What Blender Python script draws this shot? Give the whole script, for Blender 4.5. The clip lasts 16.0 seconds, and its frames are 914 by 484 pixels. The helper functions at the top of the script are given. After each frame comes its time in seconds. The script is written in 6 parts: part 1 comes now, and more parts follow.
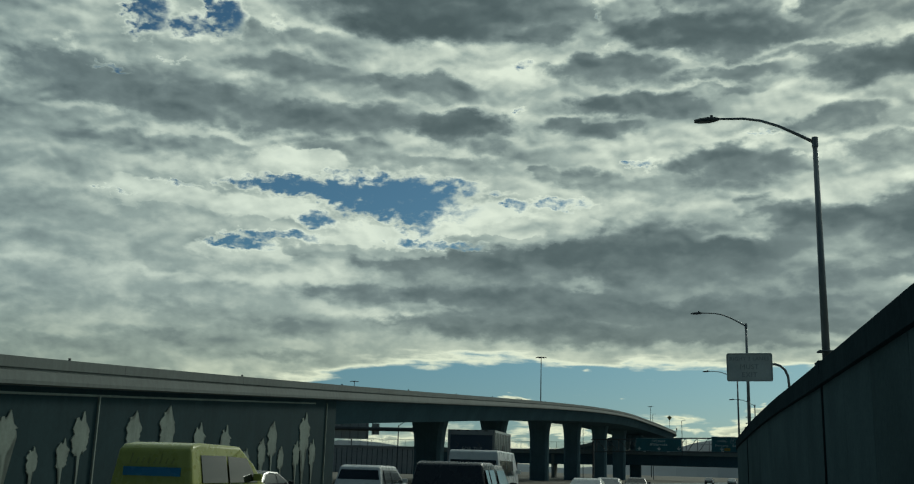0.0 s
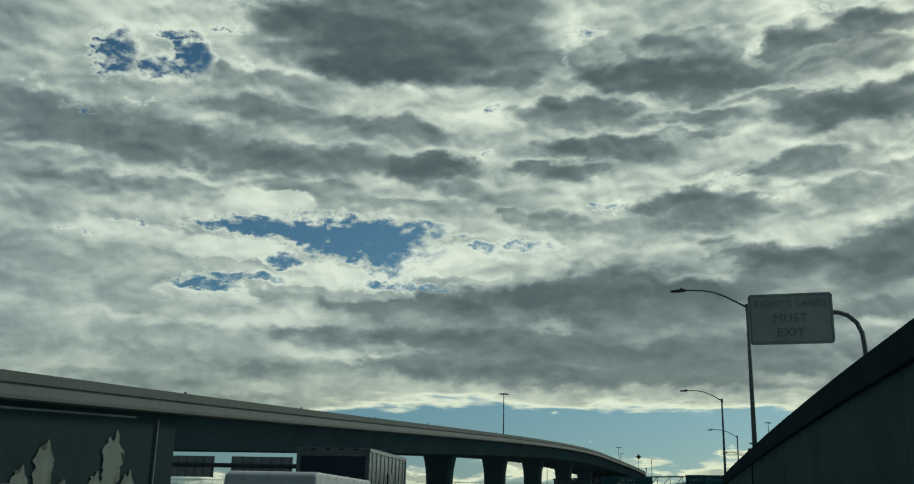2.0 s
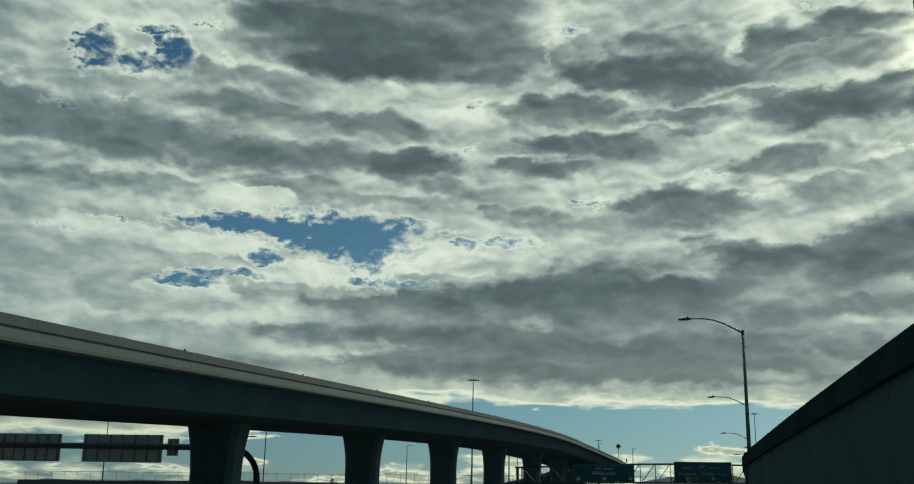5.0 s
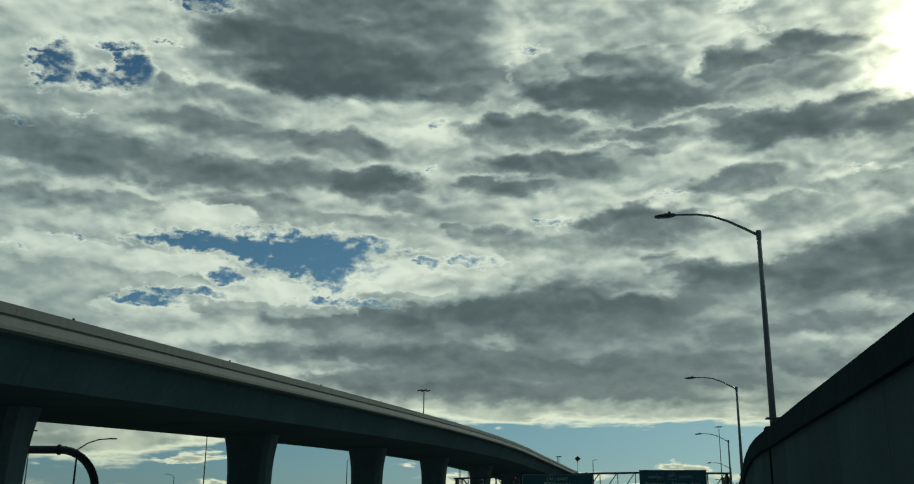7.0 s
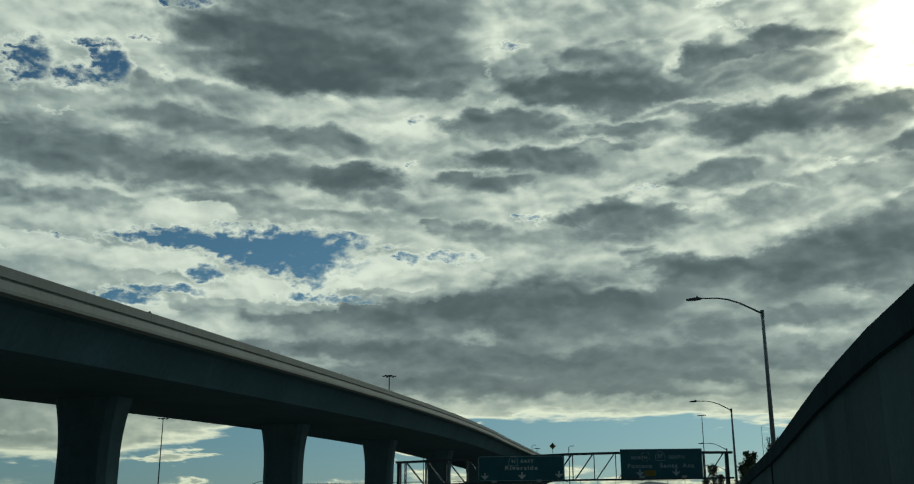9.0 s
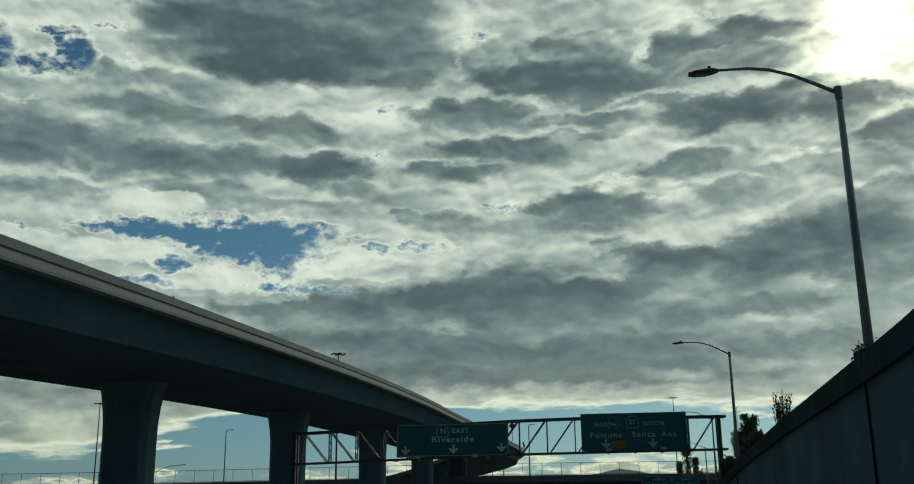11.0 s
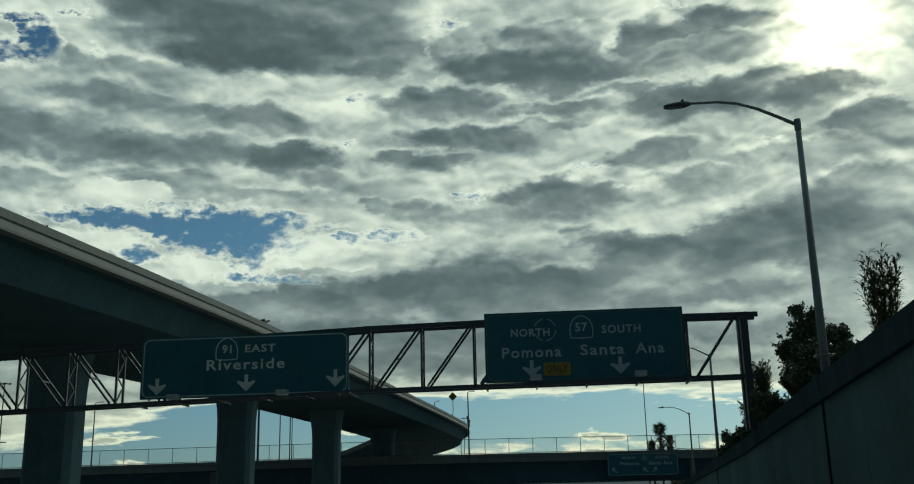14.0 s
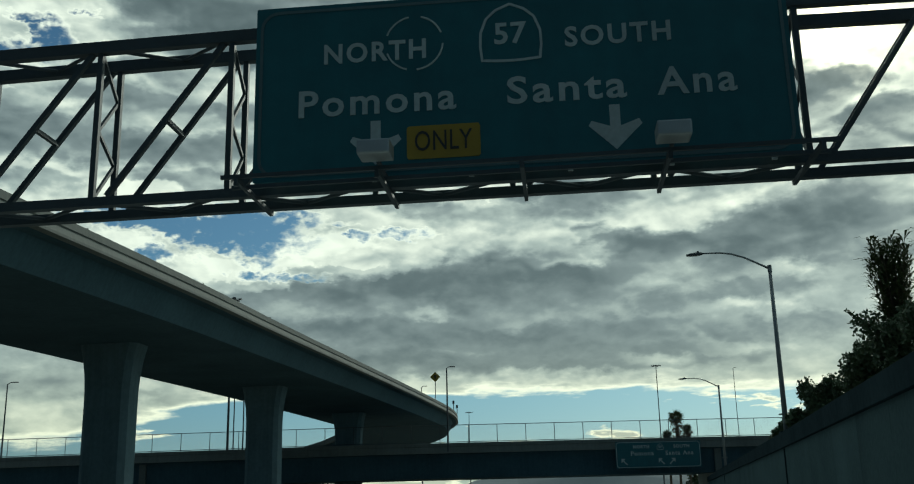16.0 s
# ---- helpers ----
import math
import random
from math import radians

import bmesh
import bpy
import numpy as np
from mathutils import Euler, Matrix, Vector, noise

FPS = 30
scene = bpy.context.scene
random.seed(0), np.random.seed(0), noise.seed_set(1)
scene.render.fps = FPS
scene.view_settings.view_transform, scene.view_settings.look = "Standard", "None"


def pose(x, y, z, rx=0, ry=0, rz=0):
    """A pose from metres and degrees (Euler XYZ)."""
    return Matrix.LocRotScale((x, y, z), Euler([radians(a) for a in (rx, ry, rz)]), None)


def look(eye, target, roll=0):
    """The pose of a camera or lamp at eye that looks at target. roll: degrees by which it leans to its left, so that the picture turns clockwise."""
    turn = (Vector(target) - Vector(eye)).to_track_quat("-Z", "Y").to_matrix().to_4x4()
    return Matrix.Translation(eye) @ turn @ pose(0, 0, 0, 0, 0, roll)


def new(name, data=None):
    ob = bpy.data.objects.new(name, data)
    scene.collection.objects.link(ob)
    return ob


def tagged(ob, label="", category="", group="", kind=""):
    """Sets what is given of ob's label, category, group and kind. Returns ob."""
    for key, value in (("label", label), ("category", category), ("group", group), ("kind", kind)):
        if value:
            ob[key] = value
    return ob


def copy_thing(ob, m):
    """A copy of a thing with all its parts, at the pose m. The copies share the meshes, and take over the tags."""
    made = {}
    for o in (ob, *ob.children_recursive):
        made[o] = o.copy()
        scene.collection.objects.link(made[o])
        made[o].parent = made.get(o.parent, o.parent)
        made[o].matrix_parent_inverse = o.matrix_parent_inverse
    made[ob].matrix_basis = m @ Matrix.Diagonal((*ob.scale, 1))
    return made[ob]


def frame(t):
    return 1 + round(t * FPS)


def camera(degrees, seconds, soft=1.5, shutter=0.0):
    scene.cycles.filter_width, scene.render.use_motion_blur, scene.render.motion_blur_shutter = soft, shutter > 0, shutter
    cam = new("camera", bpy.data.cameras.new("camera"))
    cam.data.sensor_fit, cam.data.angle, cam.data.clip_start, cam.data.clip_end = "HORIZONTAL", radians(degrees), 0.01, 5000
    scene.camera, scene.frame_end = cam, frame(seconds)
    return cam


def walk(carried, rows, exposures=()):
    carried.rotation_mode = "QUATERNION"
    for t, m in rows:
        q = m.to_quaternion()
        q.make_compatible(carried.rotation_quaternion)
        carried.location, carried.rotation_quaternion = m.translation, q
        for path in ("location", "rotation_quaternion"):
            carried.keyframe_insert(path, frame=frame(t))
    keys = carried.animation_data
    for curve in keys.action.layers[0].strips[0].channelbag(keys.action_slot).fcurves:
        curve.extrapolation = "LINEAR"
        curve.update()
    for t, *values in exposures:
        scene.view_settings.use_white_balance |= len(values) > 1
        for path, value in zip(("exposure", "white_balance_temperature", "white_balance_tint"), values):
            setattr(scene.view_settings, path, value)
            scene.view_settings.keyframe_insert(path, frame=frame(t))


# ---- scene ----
cam = camera(49.28, 16.0, 1.15)
walk(cam, [
    (0.0, pose(0.01, 0.01, 1.40, 102.85, -1.65, 10.59)),
    (0.5, pose(0.01, 5.07, 1.40, 103.05, -1.65, 10.06)),
    (1.0, pose(0.04, 10.15, 1.40, 103.62, -1.51, 9.46)),
    (1.5, pose(0.11, 15.24, 1.40, 104.43, -1.50, 8.95)),
    (2.0, pose(0.21, 20.38, 1.40, 105.30, -1.29, 8.80)),
    (2.5, pose(0.33, 25.57, 1.40, 105.80, -1.30, 8.88)),
    (3.0, pose(0.46, 30.84, 1.40, 105.81, -1.26, 8.98)),
    (3.5, pose(0.60, 36.16, 1.40, 105.44, -1.23, 9.04)),
    (6.0, pose(1.65, 65.16, 1.40, 105.14, -0.87, 6.42)),
    (6.5, pose(1.99, 71.06, 1.40, 105.66, -0.66, 5.94)),
    (7.0, pose(2.35, 76.98, 1.40, 106.23, -0.57, 5.67)),
    (7.5, pose(2.74, 82.99, 1.40, 106.66, -0.51, 5.48)),
    (8.0, pose(3.17, 89.11, 1.40, 106.77, -0.38, 5.24)),
    (8.5, pose(3.63, 95.30, 1.40, 106.50, -0.11, 5.00)),
    (9.0, pose(4.12, 101.52, 1.40, 105.98, 0.04, 4.64)),
    (11.5, pose(7.63, 133.86, 1.40, 105.38, 0.70, 2.73)),
    (12.0, pose(8.49, 140.44, 1.40, 105.44, 0.72, 2.48)),
    (12.5, pose(9.38, 147.01, 1.40, 105.43, 0.70, 2.13)),
    (13.0, pose(10.31, 153.59, 1.40, 105.19, 0.80, 1.72)),
    (13.5, pose(11.26, 160.19, 1.40, 104.91, 1.01, 1.40)),
    (14.0, pose(12.23, 166.83, 1.40, 104.73, 1.23, 1.38)),
    (14.5, pose(13.22, 173.54, 1.40, 104.67, 1.25, 1.52)),
    (15.0, pose(14.19, 180.36, 1.40, 104.67, 1.23, 1.70)),
    (15.5, pose(15.17, 187.25, 1.40, 104.69, 0.92, 1.79)),
    (16.0, pose(16.15, 194.22, 1.40, 104.62, 1.30, 2.08)),
], [(0, 0.0, 5880, -3.0), (9, -0.05, 5880, -3.0), (12.5, 0.02, 5880, -3.0), (14.5, 0.1, 5880, -3.0), (15.2, 0.18, 5880, -3.0), (16, 0.37, 5880, -3.0)])

# ---- light: broken cloud deck with the sun behind its upper right edge ----
SUN_AZ, SUN_EL = 21.8, 25.2          # degrees clockwise from +y, degrees above the horizon
SUN_DIR = Vector((math.sin(radians(SUN_AZ)) * math.cos(radians(SUN_EL)),
                  math.cos(radians(SUN_AZ)) * math.cos(radians(SUN_EL)), math.sin(radians(SUN_EL))))
GZ = -0.3                            # level of the road


class Nodes:
    """A short hand for node trees."""
    def __init__(self, tree):
        self.t = tree
        tree.nodes.clear()

    def add(self, kind, **props):
        n = self.t.nodes.new(kind)
        for k, v in props.items():
            if k == "op":
                n.operation = v
            elif k == "dim":
                n.noise_dimensions = v
            elif k == "dtype":
                n.data_type = v
            elif k == "btype":
                n.blend_type = v
            elif k == "interp":
                n.interpolation_type = v
        return n

    def put(self, sock, v):
        if hasattr(v, "is_output"):
            self.t.links.new(v, sock)
        else:
            sock.default_value = v

    def math(self, op, a, b=0.0, c=0.0, clamp=False):
        n = self.add("ShaderNodeMath", op=op)
        n.use_clamp = clamp
        for s, v in zip(n.inputs, (a, b, c)):
            self.put(s, v)
        return n.outputs[0]

    def vec(self, op, a, b=(0, 0, 0), c=(0, 0, 0)):
        n = self.add("ShaderNodeVectorMath", op=op)
        for s, v in zip(n.inputs, (a, b, c)):
            self.put(s, v)
        return n.outputs["Value"] if op in ("LENGTH", "DOT_PRODUCT") else n.outputs["Vector"]

    def xyz(self, x, y, z=0.0):
        n = self.add("ShaderNodeCombineXYZ")
        for s, v in zip(n.inputs, (x, y, z)):
            self.put(s, v)
        return n.outputs[0]

    def split(self, v):
        n = self.add("ShaderNodeSeparateXYZ")
        self.put(n.inputs[0], v)
        return n.outputs

    def noise(self, v, scale, detail=6.0, rough=0.55, distort=0.0):
        n = self.add("ShaderNodeTexNoise")
        self.put(n.inputs["Vector"], v)
        n.inputs["Scale"].default_value, n.inputs["Detail"].default_value = scale, detail
        n.inputs["Roughness"].default_value, n.inputs["Distortion"].default_value = rough, distort
        return n

    def range(self, v, a, b, c, d, smooth=True):
        n = self.add("ShaderNodeMapRange", interp="SMOOTHSTEP" if smooth else "LINEAR")
        n.clamp = not smooth
        for k, s in zip(("Value", "From Min", "From Max", "To Min", "To Max"), (v, a, b, c, d)):
            self.put(n.inputs[k], s)
        return n.outputs["Result"]

    def ramp(self, v, stops):
        n = self.add("ShaderNodeValToRGB")
        self.put(n.inputs[0], v)
        e = n.color_ramp.elements
        while len(e) < len(stops):
            e.new(0.5)
        for q, (p, c) in zip(e, stops):
            q.position, q.color = p, (*c, 1)
        return n.outputs["Color"]

    def mix(self, f, a, b, blend="MIX"):
        n = self.add("ShaderNodeMix", dtype="RGBA", btype=blend)
        self.put(n.inputs[0], f)
        self.put(n.inputs[6], a if hasattr(a, "is_output") else (*a, 1))
        self.put(n.inputs[7], b if hasattr(b, "is_output") else (*b, 1))
        return n.outputs[2]


# clouds: azimuth, elevation, half width, half height (degrees), and how thick they are (0 thin and bright, 1 thick and dull)
# or, for the gaps, how clear
CLOUDS_BACK = [
    (-28.2, 27.0, 6.7, 2.08, 0.12), (-12.6, 27.9, 10.8, 4.25, 0.62), (-12.0, 31.7, 9.5, 3.36, 0.58), (-28.3, 20.0, 8.4, 1.9, 0.48),
    (-21.5, 19.7, 8.2, 1.86, 0.48), (-29.4, 16.7, 5.2, 1.1, 0.37), (-3.3, 11.3, 13.9, 3.17, 0.51), (14.1, 12.6, 9.4, 2.68, 0.45),
    (13.4, 22.2, 8.0, 1.88, 0.41), (5.0, 24.5, 7.2, 2.25, 0.43), (1.7, 9.2, 13.3, 1.64, 0.53), (-0.5, 20.5, 6.6, 1.99, 0.37),
    (-34.7, 20.9, 3.1, 1.74, 0.42), (-33.8, 17.1, 3.1, 0.89, 0.35), (-26.1, 9.7, 7.4, 2.17, 0.3), (22.5, 19.1, 3.8, 1.77, 0.45),
    (22.1, 13.4, 4.4, 2.22, 0.5), (9.5, 9.6, 9.8, 1.76, 0.41),
]
CLOUDS_HIGH = [
    (-17.2, 27.0, 5.1, 1.64, 0.82), (-21.8, 23.6, 6.2, 0.95, 0.5), (-21.0, 21.8, 5.1, 1.15, 0.55), (-13.3, 21.5, 3.9, 1.05, 0.65),
    (3.8, 26.0, 3.0, 0.96, 0.63), (1.8, 24.5, 3.9, 1.17, 0.86), (6.0, 23.8, 4.5, 1.03, 0.76), (6.5, 26.4, 2.5, 0.64, 0.42),
    (4.4, 27.9, 3.6, 0.82, 0.34), (-1.3, 25.5, 1.8, 1.37, 0.49), (11.1, 25.3, 2.2, 1.63, 0.76), (15.0, 25.8, 3.5, 1.04, 0.72),
    (13.9, 24.0, 4.1, 1.12, 0.55),
]
CLOUDS_CORE = [
    (-13.5, 25.5, 6.6, 1.87, 0.9), (-13.9, 24.9, 5.1, 1.04, 1.0), (-6.6, 25.5, 4.4, 1.69, 0.76), (-7.4, 28.4, 4.5, 1.44, 0.67),
    (-16.9, 27.9, 4.0, 1.57, 0.71), (-12.6, 29.4, 6.0, 1.88, 0.73), (5.0, 24.7, 4.2, 0.97, 0.8), (14.0, 25.6, 2.9, 0.92, 0.71),
    (15.6, 21.5, 4.6, 0.81, 0.78),
]
CLOUDS_SUNWARD = [
    (12.4, 21.8, 4.1, 1.14, 0.74), (16.6, 22.0, 4.5, 1.29, 0.74), (20.2, 21.3, 3.1, 1.2, 0.68), (9.0, 22.6, 2.0, 0.64, 0.53),
    (11.0, 19.0, 2.8, 1.15, 0.59), (12.9, 17.4, 2.8, 0.83, 0.53), (17.1, 18.3, 2.4, 0.8, 0.42), (20.1, 18.2, 2.5, 0.97, 0.47),
    (22.9, 19.7, 2.4, 1.0, 0.61), (22.2, 16.4, 3.0, 0.95, 0.47), (5.2, 22.0, 3.4, 0.65, 0.55), (4.1, 21.3, 3.1, 0.46, 0.55),
    (-1.7, 22.6, 4.5, 0.92, 0.69), (-0.3, 20.4, 4.6, 1.06, 0.73), (-3.0, 19.3, 3.4, 0.67, 0.65), (4.6, 16.9, 4.0, 1.45, 0.7),
    (-10.8, 19.3, 3.2, 1.06, 0.82), (-5.9, 24.5, 2.2, 0.79, 0.67), (14.3, 24.9, 2.6, 0.49, 0.45),
]
CLOUDS_MID = [
    (-29.2, 19.9, 6.0, 1.59, 0.67), (-24.1, 19.4, 6.6, 1.46, 0.67), (-18.1, 19.6, 6.2, 0.98, 0.65), (-17.9, 17.8, 3.7, 0.65, 0.52),
    (-29.7, 16.9, 3.9, 0.92, 0.48), (-25.3, 17.1, 2.5, 0.57, 0.42), (-3.2, 16.4, 2.3, 0.6, 0.55), (-5.9, 16.8, 1.1, 0.47, 0.52),
    (0.5, 16.1, 2.4, 0.6, 0.42), (5.9, 15.0, 1.1, 0.53, 0.55), (7.5, 14.3, 2.0, 0.72, 0.67), (-10.3, 17.2, 2.8, 0.6, 0.44),
    (-13.5, 17.5, 2.1, 0.53, 0.46), (-27.8, 13.6, 5.5, 0.93, 0.31), (8.0, 16.8, 2.0, 0.98, 0.65), (-9.0, 18.3, 1.8, 0.6, 0.55),
    (-33.7, 20.5, 3.5, 1.17, 0.57), (-33.7, 12.9, 3.9, 1.18, 0.4),
]
CLOUDS_LOW = [
    (1.8, 12.1, 6.9, 1.79, 0.78), (-6.4, 11.8, 6.1, 1.4, 0.76), (-12.8, 11.5, 4.7, 0.86, 0.65), (-15.7, 9.6, 4.3, 0.65, 0.57),
    (-7.7, 9.6, 6.7, 0.73, 0.67), (12.0, 13.6, 5.5, 1.53, 0.74), (17.2, 13.9, 4.3, 1.91, 0.7), (19.9, 14.6, 3.0, 1.81, 0.7),
    (11.7, 10.5, 4.5, 0.7, 0.55), (7.5, 9.1, 6.2, 0.84, 0.59), (-0.3, 8.9, 6.6, 0.72, 0.67), (15.5, 11.2, 3.5, 0.56, 0.55),
    (16.7, 8.7, 4.2, 0.79, 0.53), (-10.4, 8.3, 5.7, 0.65, 0.57), (3.3, 7.8, 7.9, 0.58, 0.45), (-21.4, 11.6, 3.9, 0.45, 0.4),
    (1.6, 7.1, 8.3, 0.52, 0.6), (12.1, 7.3, 4.7, 0.5, 0.5), (5.6, 7.9, 8.0, 0.84, 0.61), (-6.0, 7.7, 8.0, 0.73, 0.67),
]
CLOUDS_WEST = [
    (-34.0, 8.0, 4.4, 0.73, 0.4), (-26.6, 6.5, 5.1, 0.7, 0.52), (-32.0, 5.9, 4.8, 0.55, 0.46), (-24.9, 8.3, 6.2, 0.48, 0.42),
    (-20.3, 7.6, 4.0, 0.72, 0.58), (-33.7, 13.1, 3.9, 0.92, 0.36), (-35.0, 11.3, 3.5, 0.67, 0.4), (-35.0, 18.4, 3.9, 1.36, 0.52),
    (-20.8, 5.9, 3.9, 0.33, 0.46), (-30.1, 4.5, 3.6, 0.37, 0.42), (-34.3, 10.3, 3.5, 0.31, 0.16), (-26.0, 10.0, 6.5, 0.39, 0.14),
    (-31.0, 4.8, 4.5, 0.19, 0.14),
]
CLEARINGS = [
    (-12.0, 23.5, 4.0, 0.59, 0.06), (-7.1, 22.4, 1.9, 0.73, 0.06), (-10.3, 22.5, 2.9, 0.46, 0.14), (-24.3, 21.3, 1.6, 0.44, 0.1),
    (-21.9, 24.4, 3.8, 0.44, 0.12), (-13.8, 23.9, 2.2, 0.65, 0.16), (-24.5, 17.9, 4.5, 0.38, 0.12), (-13.5, 18.8, 2.1, 0.46, 0.16),
    (-2.7, 28.1, 1.3, 1.92, 0.12), (2.1, 22.8, 1.1, 0.85, 0.14), (7.5, 22.4, 1.5, 0.58, 0.1), (8.6, 25.4, 0.9, 1.39, 0.06),
    (10.6, 27.6, 2.0, 1.36, 0.08), (17.7, 23.4, 3.6, 0.55, 0.1), (6.1, 18.4, 3.0, 0.49, 0.08),
]
CLEARINGS_LOW = [
    (2.6, 6.8, 2.9, 0.29, 0.26), (9.7, 7.6, 2.1, 0.35, 0.28), (10.0, 17.2, 1.7, 0.65, 0.1), (-1.9, 17.7, 2.4, 0.54, 0.12),
    (4.1, 19.3, 1.7, 0.4, 0.16), (-5.8, 14.6, 3.1, 0.6, 0.18), (-1.3, 14.9, 3.8, 0.53, 0.12), (10.2, 15.0, 2.9, 0.42, 0.1),
    (12.8, 15.7, 4.0, 0.64, 0.12), (5.1, 13.3, 2.3, 0.36, 0.2), (14.5, 10.2, 2.4, 0.44, 0.14), (-3.3, 10.4, 1.7, 0.4, 0.3),
    (17.3, 12.2, 1.4, 0.52, 0.16), (9.6, 11.7, 1.9, 0.42, 0.3), (-20.6, 10.3, 4.8, 0.45, 0.12), (-26.3, 16.2, 6.0, 0.56, 0.08),
    (-15.0, 8.6, 4.0, 0.26, 0.12), (-5.8, 15.8, 2.1, 0.47, 0.16), (-32.9, 18.5, 3.2, 0.36, 0.12),
]
HEAPS = [
    (-20.2, 16.9, 3.0, 0.78, 0.07), (-27.6, 14.4, 4.0, 0.87, 0.12), (-21.9, 13.8, 3.1, 1.09, 0.08), (-9.2, 14.0, 3.6, 1.34, 0.07),
    (-11.6, 13.2, 1.7, 0.53, 0.07), (-5.7, 13.8, 3.8, 0.8, 0.2), (-16.9, 12.7, 4.0, 0.98, 0.09), (-23.3, 11.6, 3.5, 0.63, 0.1),
    (-13.2, 12.5, 2.0, 0.66, 0.12), (-21.2, 13.2, 3.6, 0.45, 0.28), (-16.5, 12.0, 4.3, 0.39, 0.32), (-7.8, 13.1, 4.1, 0.4, 0.34),
    (-28.3, 13.4, 4.2, 0.49, 0.3),
]
GAPS = [
    (-17.6, 15.4, 2.8, 0.93, 1.0), (-14.7, 15.2, 4.5, 1.56, 1.0), (-13.3, 14.2, 1.4, 1.1, 0.9), (-11.7, 15.8, 2.5, 0.79, 0.8),
    (-20.4, 15.6, 3.9, 0.65, 0.95), (-23.0, 15.5, 2.2, 0.45, 0.7), (-19.1, 13.8, 1.2, 0.61, 0.8), (-21.5, 12.7, 2.8, 0.31, 0.8),
    (-23.6, 12.2, 2.1, 0.48, 0.9), (-12.2, 12.7, 3.2, 0.32, 0.75), (-8.9, 15.7, 1.7, 0.27, 0.5), (-7.5, 15.1, 0.9, 0.35, 0.7),
    (-5.1, 15.1, 2.6, 0.35, 0.65), (-18.2, 16.4, 2.0, 0.31, 0.6), (-29.8, 24.2, 1.5, 1.43, 0.85), (-27.5, 23.8, 2.2, 0.77, 0.7),
    (-25.5, 24.6, 1.4, 1.39, 0.9), (-26.9, 25.6, 1.1, 0.38, 0.7), (-21.8, 28.8, 2.4, 0.64, 0.8),
]
GAPS_SMALL = [
    (-1.3, 27.1, 1.4, 0.26, 0.55), (-2.6, 25.9, 0.3, 0.78, 0.4), (-0.2, 17.3, 1.3, 0.33, 0.65), (6.9, 18.8, 1.1, 0.16, 0.5),
    (11.5, 28.6, 1.2, 0.37, 0.5), (-7.1, 23.0, 0.8, 0.3, 0.6), (-7.6, 20.5, 0.6, 0.23, 0.55), (17.5, 19.3, 1.1, 0.18, 0.45),
    (9.4, 17.3, 1.0, 0.26, 0.35), (-23.5, 26.3, 0.9, 0.19, 0.6), (-31.6, 20.9, 1.2, 0.15, 0.6), (-28.2, 21.8, 1.2, 0.12, 0.5),
    (-27.4, 15.2, 1.8, 0.16, 0.55), (-22.3, 24.4, 0.7, 0.63, 0.35), (-30.8, 14.5, 1.4, 0.15, 0.5), (-34.0, 21.9, 0.9, 0.88, 0.3),
    (12.8, 27.1, 1.3, 0.15, 0.35), (-2.2, 23.8, 0.5, 0.2, 0.3),
]


